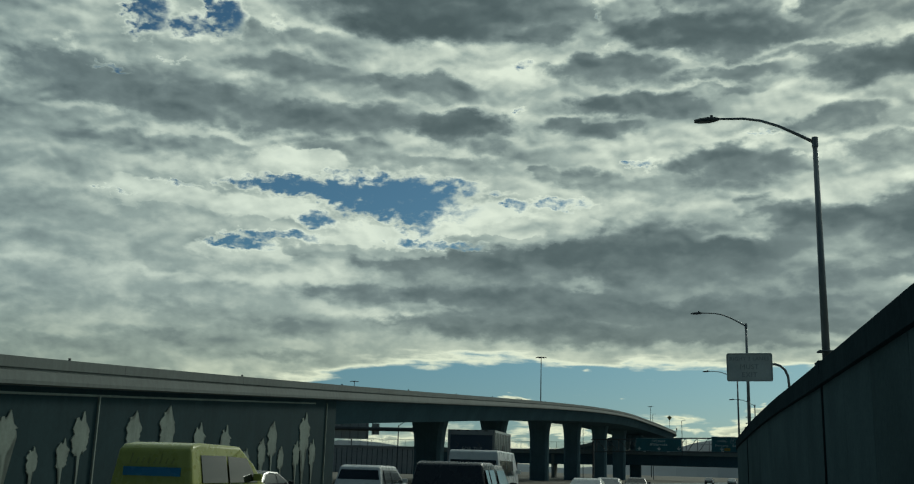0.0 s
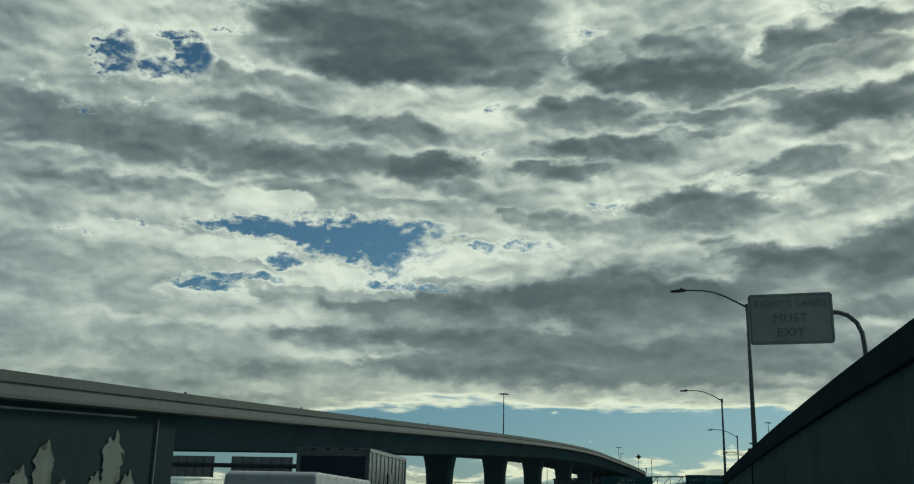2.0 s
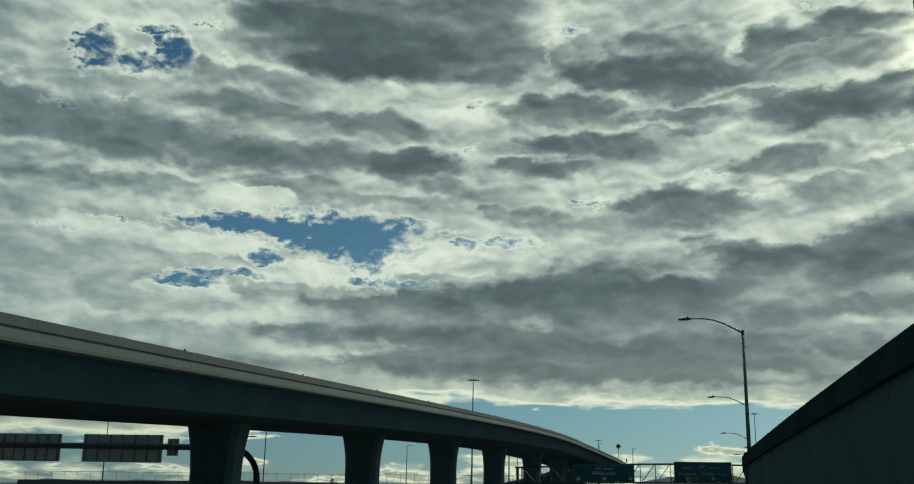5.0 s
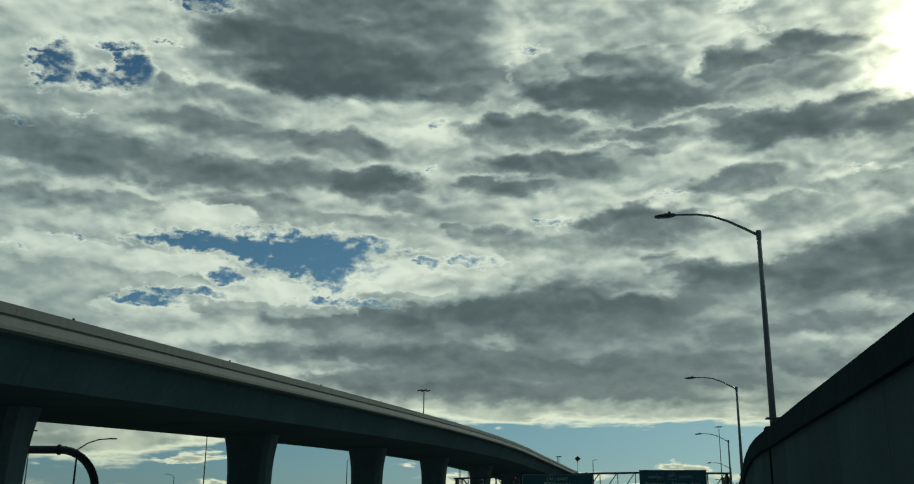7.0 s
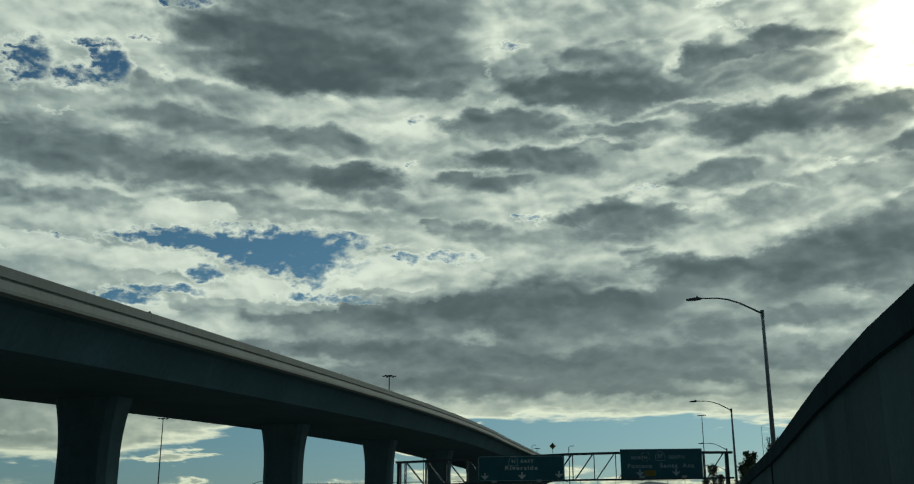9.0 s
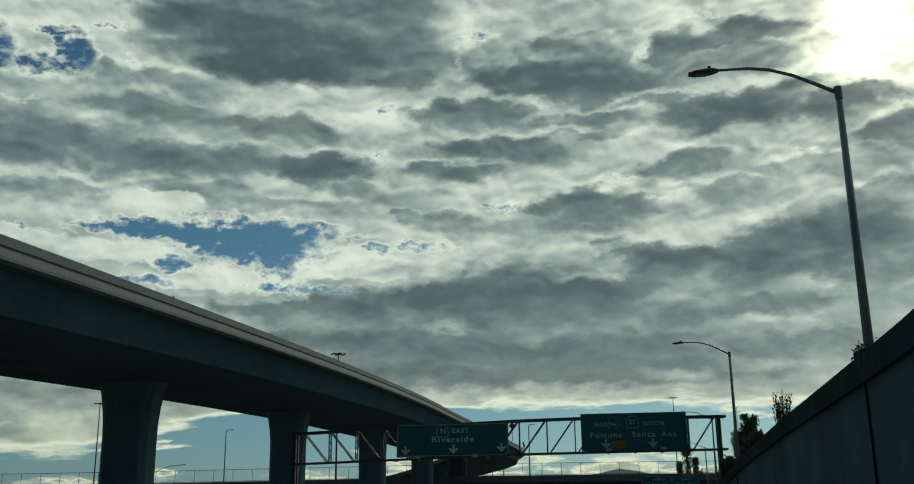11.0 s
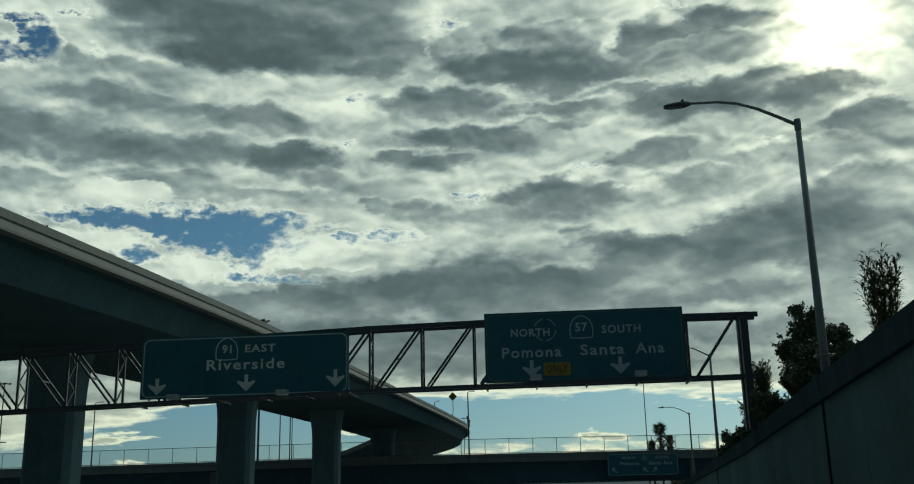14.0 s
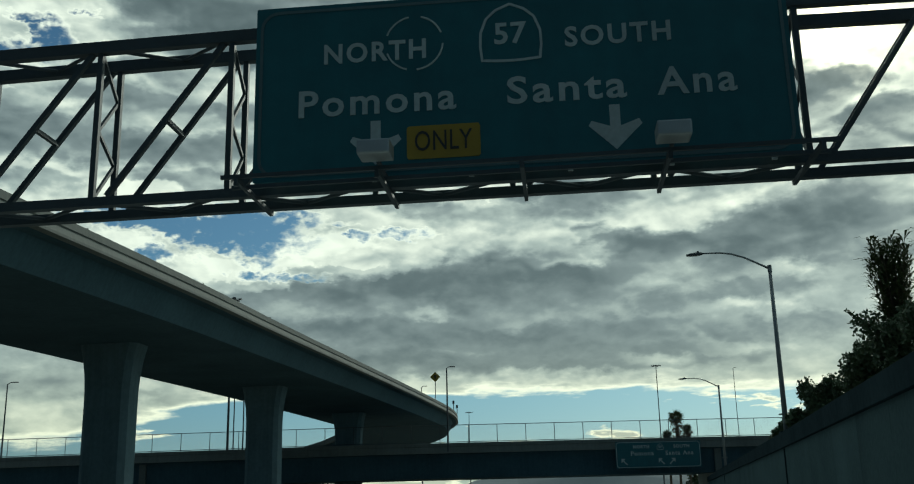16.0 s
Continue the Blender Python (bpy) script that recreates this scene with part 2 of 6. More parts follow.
def build_world():
    world = bpy.data.worlds.new("sky")
    scene.world = world
    world.use_nodes = True
    world.cycles.sampling_method, world.cycles.sample_map_resolution = "MANUAL", 512
    n = Nodes(world.node_tree)
    d = n.add("ShaderNodeTexCoord").outputs["Generated"]
    x, y, z = n.split(d)
    az = n.math("MULTIPLY", n.math("ARCTAN2", x, y), 57.2958)
    el = n.math("MULTIPLY", n.math("ARCSINE", z), 57.2958)
    ang = n.xyz(az, el)
    squash = n.vec("MULTIPLY", ang, (0.58, 1.0, 0.0))
    half = (0.5, 0.5, 0.5)
    big = n.noise(squash, 0.30, 3.0, 0.48, 0.25)
    mid = n.noise(n.vec("ADD", squash, (31.0, 17.0, 0.0)), 0.62, 4.0, 0.5, 0.2)
    fine = n.noise(squash, 1.25, 5.0, 0.55, 0.15)
    ragged = n.noise(n.vec("ADD", squash, (7.0, 3.0, 0.0)), 2.3, 6.0, 0.58, 0.2)
    puff = n.noise(squash, 0.62, 2.5, 0.45, 0.3)
    puff_up = n.noise(n.vec("ADD", squash, (0.10, 0.30, 0.0)), 0.62, 2.5, 0.45, 0.3)
    w1 = n.vec("MULTIPLY", n.vec("SUBTRACT", mid.outputs["Color"], half), (3.8, 1.5, 0.0))
    w2 = n.vec("MULTIPLY", n.vec("SUBTRACT", fine.outputs["Color"], half), (2.0, 1.0, 0.0))
    w3 = n.vec("MULTIPLY", n.vec("SUBTRACT", ragged.outputs["Color"], half), (0.55, 0.4, 0.0))
    p = n.vec("ADD", n.vec("ADD", ang, w1), n.vec("ADD", w2, w3))
    p_gap = n.vec("ADD", ang, n.vec("ADD", n.vec("MULTIPLY", w2, (0.9, 0.9, 0.0)), n.vec("MULTIPLY", w3, (3.2, 3.0, 0.0))))

    def group(name, build, *values):
        """A node group of its own for one lot of clouds, fed with a vector and, if given, a number."""
        tree = bpy.data.node_groups.new(name, "ShaderNodeTree")
        for kind in ("NodeSocketVector", "NodeSocketFloat")[:len(values)]:
            tree.interface.new_socket("value", in_out="INPUT", socket_type=kind)
        tree.interface.new_socket("value", in_out="OUTPUT", socket_type="NodeSocketFloat")
        k = Nodes(tree)
        start = k.add("NodeGroupInput")
        k.put(k.add("NodeGroupOutput").inputs[0], build(k, *[start.outputs[i] for i in range(len(values))]))
        node = n.add("ShaderNodeGroup")
        node.node_tree = tree
        for i, v in enumerate(values):
            n.put(node.inputs[i], v)
        return node.outputs[0]

    def layer(depth, rows, strength, inner, melt, outer=1.2, shine=0.0):
        """Lay clouds over the deck one by one; those that melt have a shining rim, a firm domed top and a base without an edge."""
        def build(k, at, depth):
            high = k.split(at)[1]
            for a, e, hw, hh, v in rows:
                r = k.vec("LENGTH", k.vec("MULTIPLY_ADD", at, (1 / hw, 1 / hh, 0), (-a / hw, -e / hh, 0)))
                m = k.range(r, outer, inner, 0.0, strength)
                if shine:
                    halo = k.math("MULTIPLY", k.range(r, 1.6, 1.05, 0.0, shine), k.range(high, e, e + 0.9 * hh, 0.0, 1.0))
                    depth = k.math("MULTIPLY_ADD", halo, k.math("SUBTRACT", 0.1, depth), depth)
                if melt:
                    m = k.math("MULTIPLY", m, k.range(high, e - 1.2 * hh, e + 0.35 * hh, 0.15, 1.0))
                depth = k.math("MULTIPLY_ADD", m, k.math("SUBTRACT", v, depth), depth)
            return depth
        return group("cloud layer", build, p, depth)

    def clear(rows):
        def build(k, at):
            total = None
            for a, e, hw, hh, c in rows:
                q = k.vec("MULTIPLY_ADD", at, (1 / hw, 1 / hh, 0), (-a / hw, -e / hh, 0))
                v = k.range(k.vec("LENGTH", q), 0.35, 1.5, c, 0.0)
                total = v if total is None else k.math("MAXIMUM", total, v)
            return total
        return group("gaps in the clouds", build, p_gap)

    # optical depth of the clouds
    tau = n.math("ADD", 0.30, n.math("MULTIPLY", n.math("SUBTRACT", big.outputs["Fac"], 0.5), 0.5))
    tau = layer(tau, CLOUDS_BACK, 0.9, 0.45, False)
    tau = layer(tau, CLEARINGS, 0.8, 0.0, False, 1.5)
    tau = layer(tau, CLOUDS_HIGH, 0.85, 0.62, True, 1.12, 0.26)
    tau = layer(tau, CLOUDS_SUNWARD, 0.88, 0.66, True, 1.1, 0.44)
    tau = layer(tau, CLOUDS_CORE, 0.8, 0.4, True, 1.15)
    tau = layer(tau, CLOUDS_MID, 0.8, 0.6, True, 1.14, 0.24)
    tau = layer(tau, CLOUDS_LOW, 0.85, 0.6, True)
    tau = layer(tau, CLOUDS_WEST, 0.8, 0.3, True, 1.3)
    tau = layer(tau, CLEARINGS_LOW, 0.8, 0.0, False, 1.5)
    tau = layer(tau, HEAPS, 0.9, 0.84, True, 1.1)
    tau = n.math("ADD", tau, n.math("MULTIPLY", n.math("SUBTRACT", fine.outputs["Fac"], 0.5), 0.28))
    tau = n.math("ADD", tau, n.math("MULTIPLY", n.math("SUBTRACT", mid.outputs["Fac"], 0.5), 0.34))
    # holes: clear in the middle, torn along their edges
    gaps = n.math("MAXIMUM", clear(GAPS), clear(GAPS_SMALL))
    torn = n.math("MULTIPLY", gaps, n.math("SUBTRACT", 1.25, gaps))
    torn = n.math("MULTIPLY", torn, n.math("SUBTRACT", ragged.outputs["Fac"], 0.52))
    gaps = n.math("ADD", gaps, n.math("MULTIPLY", torn, 4.0))
    tau = n.math("SUBTRACT", tau, n.range(gaps, 0.1, 0.5, 0.0, 0.16))
    # the deck ends above the horizon; low heaps of cloud stand beyond it
    streak_ = n.noise(n.vec("MULTIPLY", ang, (0.16, 1.0, 0.0)), 1.1, 6.0, 0.55, 0.1)
    wavy = n.math("ADD", n.math("MULTIPLY", n.split(p)[1], 0.4), n.math("MULTIPLY", el, 0.6))
    wavy = n.math("ADD", wavy, n.math("MULTIPLY", n.math("SUBTRACT", streak_.outputs["Fac"], 0.5), 2.4))
    wavy = n.math("ADD", wavy, n.range(az, 1.0, 9.0, 0.0, 0.3))
    brim = n.math("ADD", wavy, n.range(az, -25.0, -13.0, 2.4, 0.0))
    edge = n.range(brim, 5.25, 6.6, 1.0, 0.0)
    low = n.noise(n.vec("MULTIPLY", ang, (0.24, 1.0, 0.0)), 0.9, 7.0, 0.55, 0.2)
    heaps = n.math("MULTIPLY", n.range(el, 1.4, 4.4, 1.0, 0.0), n.range(low.outputs["Fac"], 0.37, 0.55, 0.0, 1.35))
    heaps = n.math("MULTIPLY", heaps, n.range(az, -14.0, 0.0, 0.4, 1.0))
    wisps = n.range(low.outputs["Fac"], 0.55, 0.70, 0.0, 1.1)
    tau = n.math("SUBTRACT", tau, n.math("MULTIPLY", edge, 1.0))
    tau = n.math("ADD", tau, n.math("MULTIPLY", edge, n.math("ADD", heaps, wisps)))
    cover = n.math("MULTIPLY", n.range(tau, -0.36, 0.10, 0.0, 1.0), n.range(gaps, 0.36, 0.9, 1.0, 0.0))
    # billows are bright on their sunward tops and dull underneath
    relief = n.math("SUBTRACT", puff.outputs["Fac"], puff_up.outputs["Fac"])
    shade = n.math("SUBTRACT", tau, n.math("MULTIPLY", relief, n.range(el, 8.0, 18.0, 0.3, 0.75)))
    shade = n.math("SUBTRACT", shade, n.range(brim, 6.0, 6.9, 0.07, 0.0))
    shade = n.math("MINIMUM", shade, n.range(edge, 0.1, 0.9, 1.3, 0.3))
    cloud = n.ramp(n.range(shade, 0.03, 0.92, 0.0, 1.0, False), [
        (0.0, (0.82, 0.80, 0.65)), (0.14, (0.645, 0.645, 0.535)), (0.34, (0.37, 0.40, 0.355)), (0.54, (0.207, 0.235, 0.224)), (0.8, (0.115, 0.139, 0.138)), (1.0, (0.085, 0.106, 0.107))])
    # forward scattering: clouds shine towards the sun and dull away from it
    c = n.vec("DOT_PRODUCT", d, tuple(SUN_DIR))
    near = n.math("POWER", n.math("MAXIMUM", c, 0.0), 80.0)
    disc = n.math("POWER", n.math("MAXIMUM", c, 0.0), 1300.0)
    side = n.range(c, -0.35, 0.93, 0.07, 1.0)
    cloud = n.mix(1.0, cloud, n.xyz(n.math("POWER", side, 1.22), side, n.math("POWER", side, 0.78)), "MULTIPLY")
    # long paths through the air warm the lowest clouds
    cloud = n.mix(n.range(el, 3.0, 10.0, 1.0, 0.0), cloud, n.mix(1.0, cloud, (1.04, 1.0, 0.87), "MULTIPLY"))
    veil = n.math("SUBTRACT", 1.3, n.math("MINIMUM", n.math("MULTIPLY", n.math("MAXIMUM", shade, 0.0), 2.0), 1.22))
    glow = n.math("ADD", n.math("MULTIPLY", near, 0.24), n.math("MULTIPLY", disc, 3.6))
    glow = n.math("MULTIPLY", glow, veil)
    lit = n.mix(1.0, cloud, n.vec("MULTIPLY", n.xyz(glow, glow, glow), (1.0, 0.86, 0.56)), "ADD")
    sky = n.add("ShaderNodeTexSky")
    sky.sky_type, sky.sun_disc = "NISHITA", False
    sky.sun_elevation, sky.sun_rotation = radians(SUN_EL), radians(SUN_AZ)
    sky.air_density, sky.dust_density, sky.ozone_density = 1.0, 0.4, 1.6
    blue = n.mix(1.0, sky.outputs["Color"], (0.026, 0.0355, 0.038), "MULTIPLY")
    blue = n.mix(n.range(el, 0.0, 9.0, 1.0, 0.0), blue, n.mix(1.0, blue, (0.86, 0.86, 1.05), "MULTIPLY"))
    col = n.mix(cover, blue, lit)
    bg = n.add("ShaderNodeBackground")
    n.put(bg.inputs["Color"], col)
    bg.inputs["Strength"].default_value = 1.0
    out = n.add("ShaderNodeOutputWorld")
    n.t.links.new(bg.outputs[0], out.inputs["Surface"])


build_world()
sun = new("sun", bpy.data.lights.new("sun", "SUN"))
sun.data.energy, sun.data.angle, sun.data.color = 1.1, radians(8), (1.0, 0.93, 0.78)
sun.matrix_world = look((0, 0, 60), Vector((0, 0, 60)) - SUN_DIR)


# ---- materials ----
def material(name, color, rough=0.8, metal=0.0, vary=0.25, grain=6.0, big=0.5, bump=0.15, bump_scale=30.0, streak=0.0, spec=0.5, island=0.0, per_object=0.0):
    m = bpy.data.materials.new(name)
    m.use_nodes = True
    n = Nodes(m.node_tree)
    pos = n.add("ShaderNodeNewGeometry").outputs["Position"]
    a = n.noise(pos, grain, 6.0, 0.6)
    b = n.noise(pos, big, 4.0, 0.55, 0.4)
    k = n.math("ADD", n.math("MULTIPLY", n.math("SUBTRACT", a.outputs["Fac"], 0.5), vary * 1.6),
               n.math("MULTIPLY", n.math("SUBTRACT", b.outputs["Fac"], 0.5), vary * 2.2))
    if streak:
        s = n.noise(n.vec("MULTIPLY", pos, (2.2, 2.2, 0.12)), 1.6, 5.0, 0.6)
        k = n.math("ADD", k, n.math("MULTIPLY", n.math("SUBTRACT", s.outputs["Fac"], 0.5), streak))
    if island:
        k = n.math("ADD", k, n.math("MULTIPLY", n.math("SUBTRACT", n.add("ShaderNodeNewGeometry").outputs["Random Per Island"], 0.5), island))
    if per_object:
        k = n.math("ADD", k, n.math("MULTIPLY", n.math("SUBTRACT", n.add("ShaderNodeObjectInfo").outputs["Random"], 0.5), per_object))
    k = n.math("ADD", 1.0, k)
    col = n.mix(1.0, color, n.xyz(k, k, k), "MULTIPLY")
    bs = n.add("ShaderNodeBsdfPrincipled")
    n.put(bs.inputs["Base Color"], col)
    n.put(bs.inputs["Roughness"], n.math("ADD", rough - 0.08, n.math("MULTIPLY", a.outputs["Fac"], 0.16), clamp=True))
    bs.inputs["Metallic"].default_value = metal
    bs.inputs["Specular IOR Level"].default_value = spec
    if bump:
        bu = n.add("ShaderNodeBump")
        bu.inputs["Strength"].default_value = bump
        bu.inputs["Distance"].default_value = 0.02
        n.put(bu.inputs["Height"], n.noise(pos, bump_scale, 4.0, 0.6).outputs["Fac"])
        n.t.links.new(bu.outputs[0], bs.inputs["Normal"])
    out = n.add("ShaderNodeOutputMaterial")
    n.t.links.new(bs.outputs[0], out.inputs[0])
    return m


CONCRETE = material("concrete", (0.135, 0.155, 0.147), 0.85, vary=0.3, grain=4, big=0.25, streak=0.5)
# girder concrete with its shade and a teal haze put into the colour
CONCRETE_SHADED = material("shade-toned weathered concrete", (0.06, 0.106, 0.13), 0.88, vary=0.3, grain=3, big=0.2, streak=0.4, spec=0.04)
# backlit shade and teal haze are put into the block and coping colours
BLOCK = material("shade-toned wall block", (0.08, 0.118, 0.128), 0.92, vary=0.3, grain=7, big=0.4, bump=0.5, bump_scale=14, per_object=0.22, spec=0.0)
COPING = material("shade-toned wall coping", (0.034, 0.05, 0.058), 0.9, vary=0.35, grain=5, big=0.3, streak=0.4, spec=0.0)
# lighter copy of the girder concrete, brightened because the column faces fall dark
COLUMN = material("column concrete", (0.11, 0.175, 0.205), 0.88, vary=0.3, grain=3, big=0.3, streak=0.4, spec=0.12)
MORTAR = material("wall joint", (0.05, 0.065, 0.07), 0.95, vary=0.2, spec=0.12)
PAVING = material("road concrete", (0.24, 0.275, 0.28), 0.9, vary=0.3, grain=20, big=0.3, bump=0.4, bump_scale=60, spec=0.12)
DIRT = material("dry ground", (0.2, 0.19, 0.165), 0.95, vary=0.4, grain=3, big=0.05, spec=0.12)
PAINT_WHITE = material("road paint", (0.7, 0.7, 0.66), 0.8, vary=0.3, grain=12)
STEEL = material("galvanised steel", (0.26, 0.27, 0.27), 0.55, 0.7, vary=0.25, grain=9, big=1.2, bump=0.05)
STEEL_DARK = material("weathered steel", (0.065, 0.08, 0.09), 0.65, 0.4, vary=0.3, grain=9, big=1.0, bump=0.05)
MURAL_BG = material("mural ground", (0.026, 0.052, 0.06), 0.9, vary=0.3, grain=5, big=0.4, streak=0.3, spec=0.12)
MURAL_FG = material("mural relief", (0.26, 0.3, 0.27), 0.88, vary=0.3, grain=6, big=0.8, streak=0.4, spec=0.12)
SIGN_GREEN = material("sign green", (0.02, 0.112, 0.135), 0.5, vary=0.25, grain=3, big=0.7, bump=0.0, streak=0.3)
SIGN_WHITE = material("sign white", (0.62, 0.64, 0.6), 0.5, vary=0.25, grain=9, bump=0.0)
GUIDE_WHITE = material("aged reflective white", (0.4, 0.46, 0.46), 0.5, vary=0.3, grain=14, bump=0.0)
BORDER_DIM = material("faded sign border", (0.09, 0.14, 0.15), 0.5, vary=0.3, grain=14, bump=0.0)
SIGN_BACK = material("sign back aluminium", (0.4, 0.42, 0.42), 0.45, 0.6, vary=0.2, grain=4, bump=0.0)
SIGN_YELLOW = material("sign yellow", (0.33, 0.22, 0.02), 0.5, vary=0.2, grain=6, bump=0.0)
SIGN_BLACK = material("sign black", (0.03, 0.03, 0.03), 0.6, vary=0.2, bump=0.0)
# lane sign letters are painted grey for the backlight; truck lettering shares it
GREYED_INK = material("greyed sign ink", (0.33, 0.34, 0.33), 0.6, vary=0.4, grain=12, bump=0.0)
LAMP_STEEL = material("lamp post steel", (0.2, 0.225, 0.235), 0.5, 0.3, vary=0.25, grain=8, big=1.0, bump=0.05)
LAMP_GLASS = material("lamp lens", (0.1, 0.11, 0.11), 0.3, vary=0.1, bump=0.0)
BLACK = material("black rubber", (0.02, 0.02, 0.02), 0.7, vary=0.2, bump=0.0)
LEAF = material("leaf", (0.07, 0.105, 0.05), 0.6, vary=0.4, grain=4, big=0.8, bump=0.0, island=0.7)
LEAF_PALM = material("palm leaf", (0.06, 0.085, 0.03), 0.55, vary=0.4, grain=4, bump=0.0, island=0.5)
BARK = material("bark", (0.12, 0.09, 0.06), 0.95, vary=0.4, grain=8, bump=0.6, bump_scale=20)
# blue distance haze is painted into the hill colour
HILL = material("haze-tinted far hills", (0.13, 0.17, 0.2), 1.0, vary=0.2, grain=0.01, big=0.003, bump=0.0)


# ---- mesh helpers ----
def finish(bm, name, mat, smooth=False):
    bmesh.ops.recalc_face_normals(bm, faces=bm.faces)
    me = bpy.data.meshes.new(name)
    bm.to_mesh(me)
    bm.free()
    me.materials.append(mat)
    if smooth:
        me.polygons.foreach_set("use_smooth", [True] * len(me.polygons))
    return me


def part(name, bm, mat, parent=None, label="", smooth=False):
    ob = new(name, finish(bm, name, mat, smooth))
    if parent is not None:
        ob.parent = parent
    if label:
        ob["label"] = label
    return ob


def empty(name, m, label, category, group="", kind=""):
    ob = new(name)
    ob.empty_display_size = 0.3
    ob.matrix_basis = m
    return tagged(ob, label, category, group, kind)


def box(bm, x0, x1, y0, y1, z0, z1, bevel=0.0):
    r = bmesh.ops.create_cube(bm, size=1.0)
    for v in r["verts"]:
        v.co = Vector((x0 + (v.co.x + 0.5) * (x1 - x0), y0 + (v.co.y + 0.5) * (y1 - y0), z0 + (v.co.z + 0.5) * (z1 - z0)))
    if bevel:
        es = list({e for v in r["verts"] for e in v.link_edges})
        bmesh.ops.bevel(bm, geom=es, offset=bevel, segments=2, affect="EDGES", profile=0.6)
    return bm


def tube(bm, pts, radii, sides=10, cap=True):
    """A round bar through points."""
    pts = [Vector(p) for p in pts]
    if not hasattr(radii, "__len__"):
        radii = [radii] * len(pts)
    rings, ref = [], None
    for i, p in enumerate(pts):
        t = (pts[min(i + 1, len(pts) - 1)] - pts[max(i - 1, 0)]).normalized()
        if ref is None:
            ref = t.orthogonal().normalized()
        ref = (ref - t * ref.dot(t)).normalized()
        b = t.cross(ref)
        rings.append([bm.verts.new(p + (ref * math.cos(2 * math.pi * k / sides) + b * math.sin(2 * math.pi * k / sides)) * radii[i]) for k in range(sides)])
    for a, b in zip(rings, rings[1:]):
        for k in range(sides):
            bm.faces.new((a[k], a[(k + 1) % sides], b[(k + 1) % sides], b[k]))
    if cap:
        bm.faces.new(rings[0][::-1])
        bm.faces.new(rings[-1])
    return bm


def beam(bm, a, b, w, h=None):
    """A square bar from a to b."""
    a, b = Vector(a), Vector(b)
    h = h or w
    t = (b - a).normalized()
    s = t.cross(Vector((0, 0, 1)))
    s = s.normalized() if s.length > 1e-3 else Vector((1, 0, 0))
    u = s.cross(t)
    q = [[bm.verts.new(p + s * i * w / 2 + u * j * h / 2) for i, j in ((-1, -1), (1, -1), (1, 1), (-1, 1))] for p in (a, b)]
    for k in range(4):
        bm.faces.new((q[0][k], q[0][(k + 1) % 4], q[1][(k + 1) % 4], q[1][k]))
    bm.faces.new(q[0][::-1])
    bm.faces.new(q[1])
    return bm


def sweep(bm, stations, section, closed=True):
    """A section of (offset to the left, height) carried along stations of (point, left)."""
    rings = [[bm.verts.new(p + l * o + Vector((0, 0, h))) for o, h in section] for p, l in stations]
    m = len(section)
    for a, b in zip(rings, rings[1:]):
        for k in range(m if closed else m - 1):
            bm.faces.new((a[k], a[(k + 1) % m], b[(k + 1) % m], b[k]))
    if closed:
        bm.faces.new(rings[0][::-1])
        bm.faces.new(rings[-1])
    return bm


def prism(bm, outline, depth, m=None):
    """A flat outline of (x, z) pushed out along -y."""
    m = m or Matrix()
    f = [bm.verts.new(m @ Vector((x, 0, z))) for x, z in outline]
    g = [bm.verts.new(m @ Vector((x, -depth, z))) for x, z in outline]
    k = len(f)
    bm.faces.new(f)
    bm.faces.new(g[::-1])
    for i in range(k):
        bm.faces.new((f[i], g[i], g[(i + 1) % k], f[(i + 1) % k]))
    return bm


def spline(ctrl, step=2.0):
    """Points of a smooth curve through the control points."""
    c = [Vector(p) for p in ctrl]
    c = [c[0] * 2 - c[1]] + c + [c[-1] * 2 - c[-2]]
    out = []
    for a, b, d, e in zip(c, c[1:], c[2:], c[3:]):
        k = max(1, int((d - b).length / step))
        for i in range(k):
            t = i / k
            out.append(0.5 * (2 * b + (d - a) * t + (2 * a - 5 * b + 4 * d - e) * t * t + (3 * b - a - 3 * d + e) * t ** 3))
    out.append(c[-2])
    return out


def stations(pts):
    out = []
    for i, p in enumerate(pts):
        t = pts[min(i + 1, len(pts) - 1)] - pts[max(i - 1, 0)]
        t.z = 0
        t.normalize()
        out.append((p, Vector((-t.y, t.x, 0))))
    return out


def letter_mesh(text, size, depth, spacing, bold):
    cu = bpy.data.curves.new("letters", "FONT")
    cu.body, cu.size, cu.align_x, cu.align_y = text, size / 0.72, "LEFT", "CENTER"
    cu.extrude, cu.space_character, cu.offset, cu.resolution_u = depth / 2, spacing, bold, 3
    tmp = bpy.data.objects.new("letters", cu)
    scene.collection.objects.link(tmp)
    bpy.context.view_layer.update()
    me = bpy.data.meshes.new_from_object(tmp.evaluated_get(bpy.context.evaluated_depsgraph_get()))
    bpy.data.objects.remove(tmp)
    bpy.data.curves.remove(cu)
    xs = [v.co.x for v in me.vertices]
    return me, min(xs), max(xs)


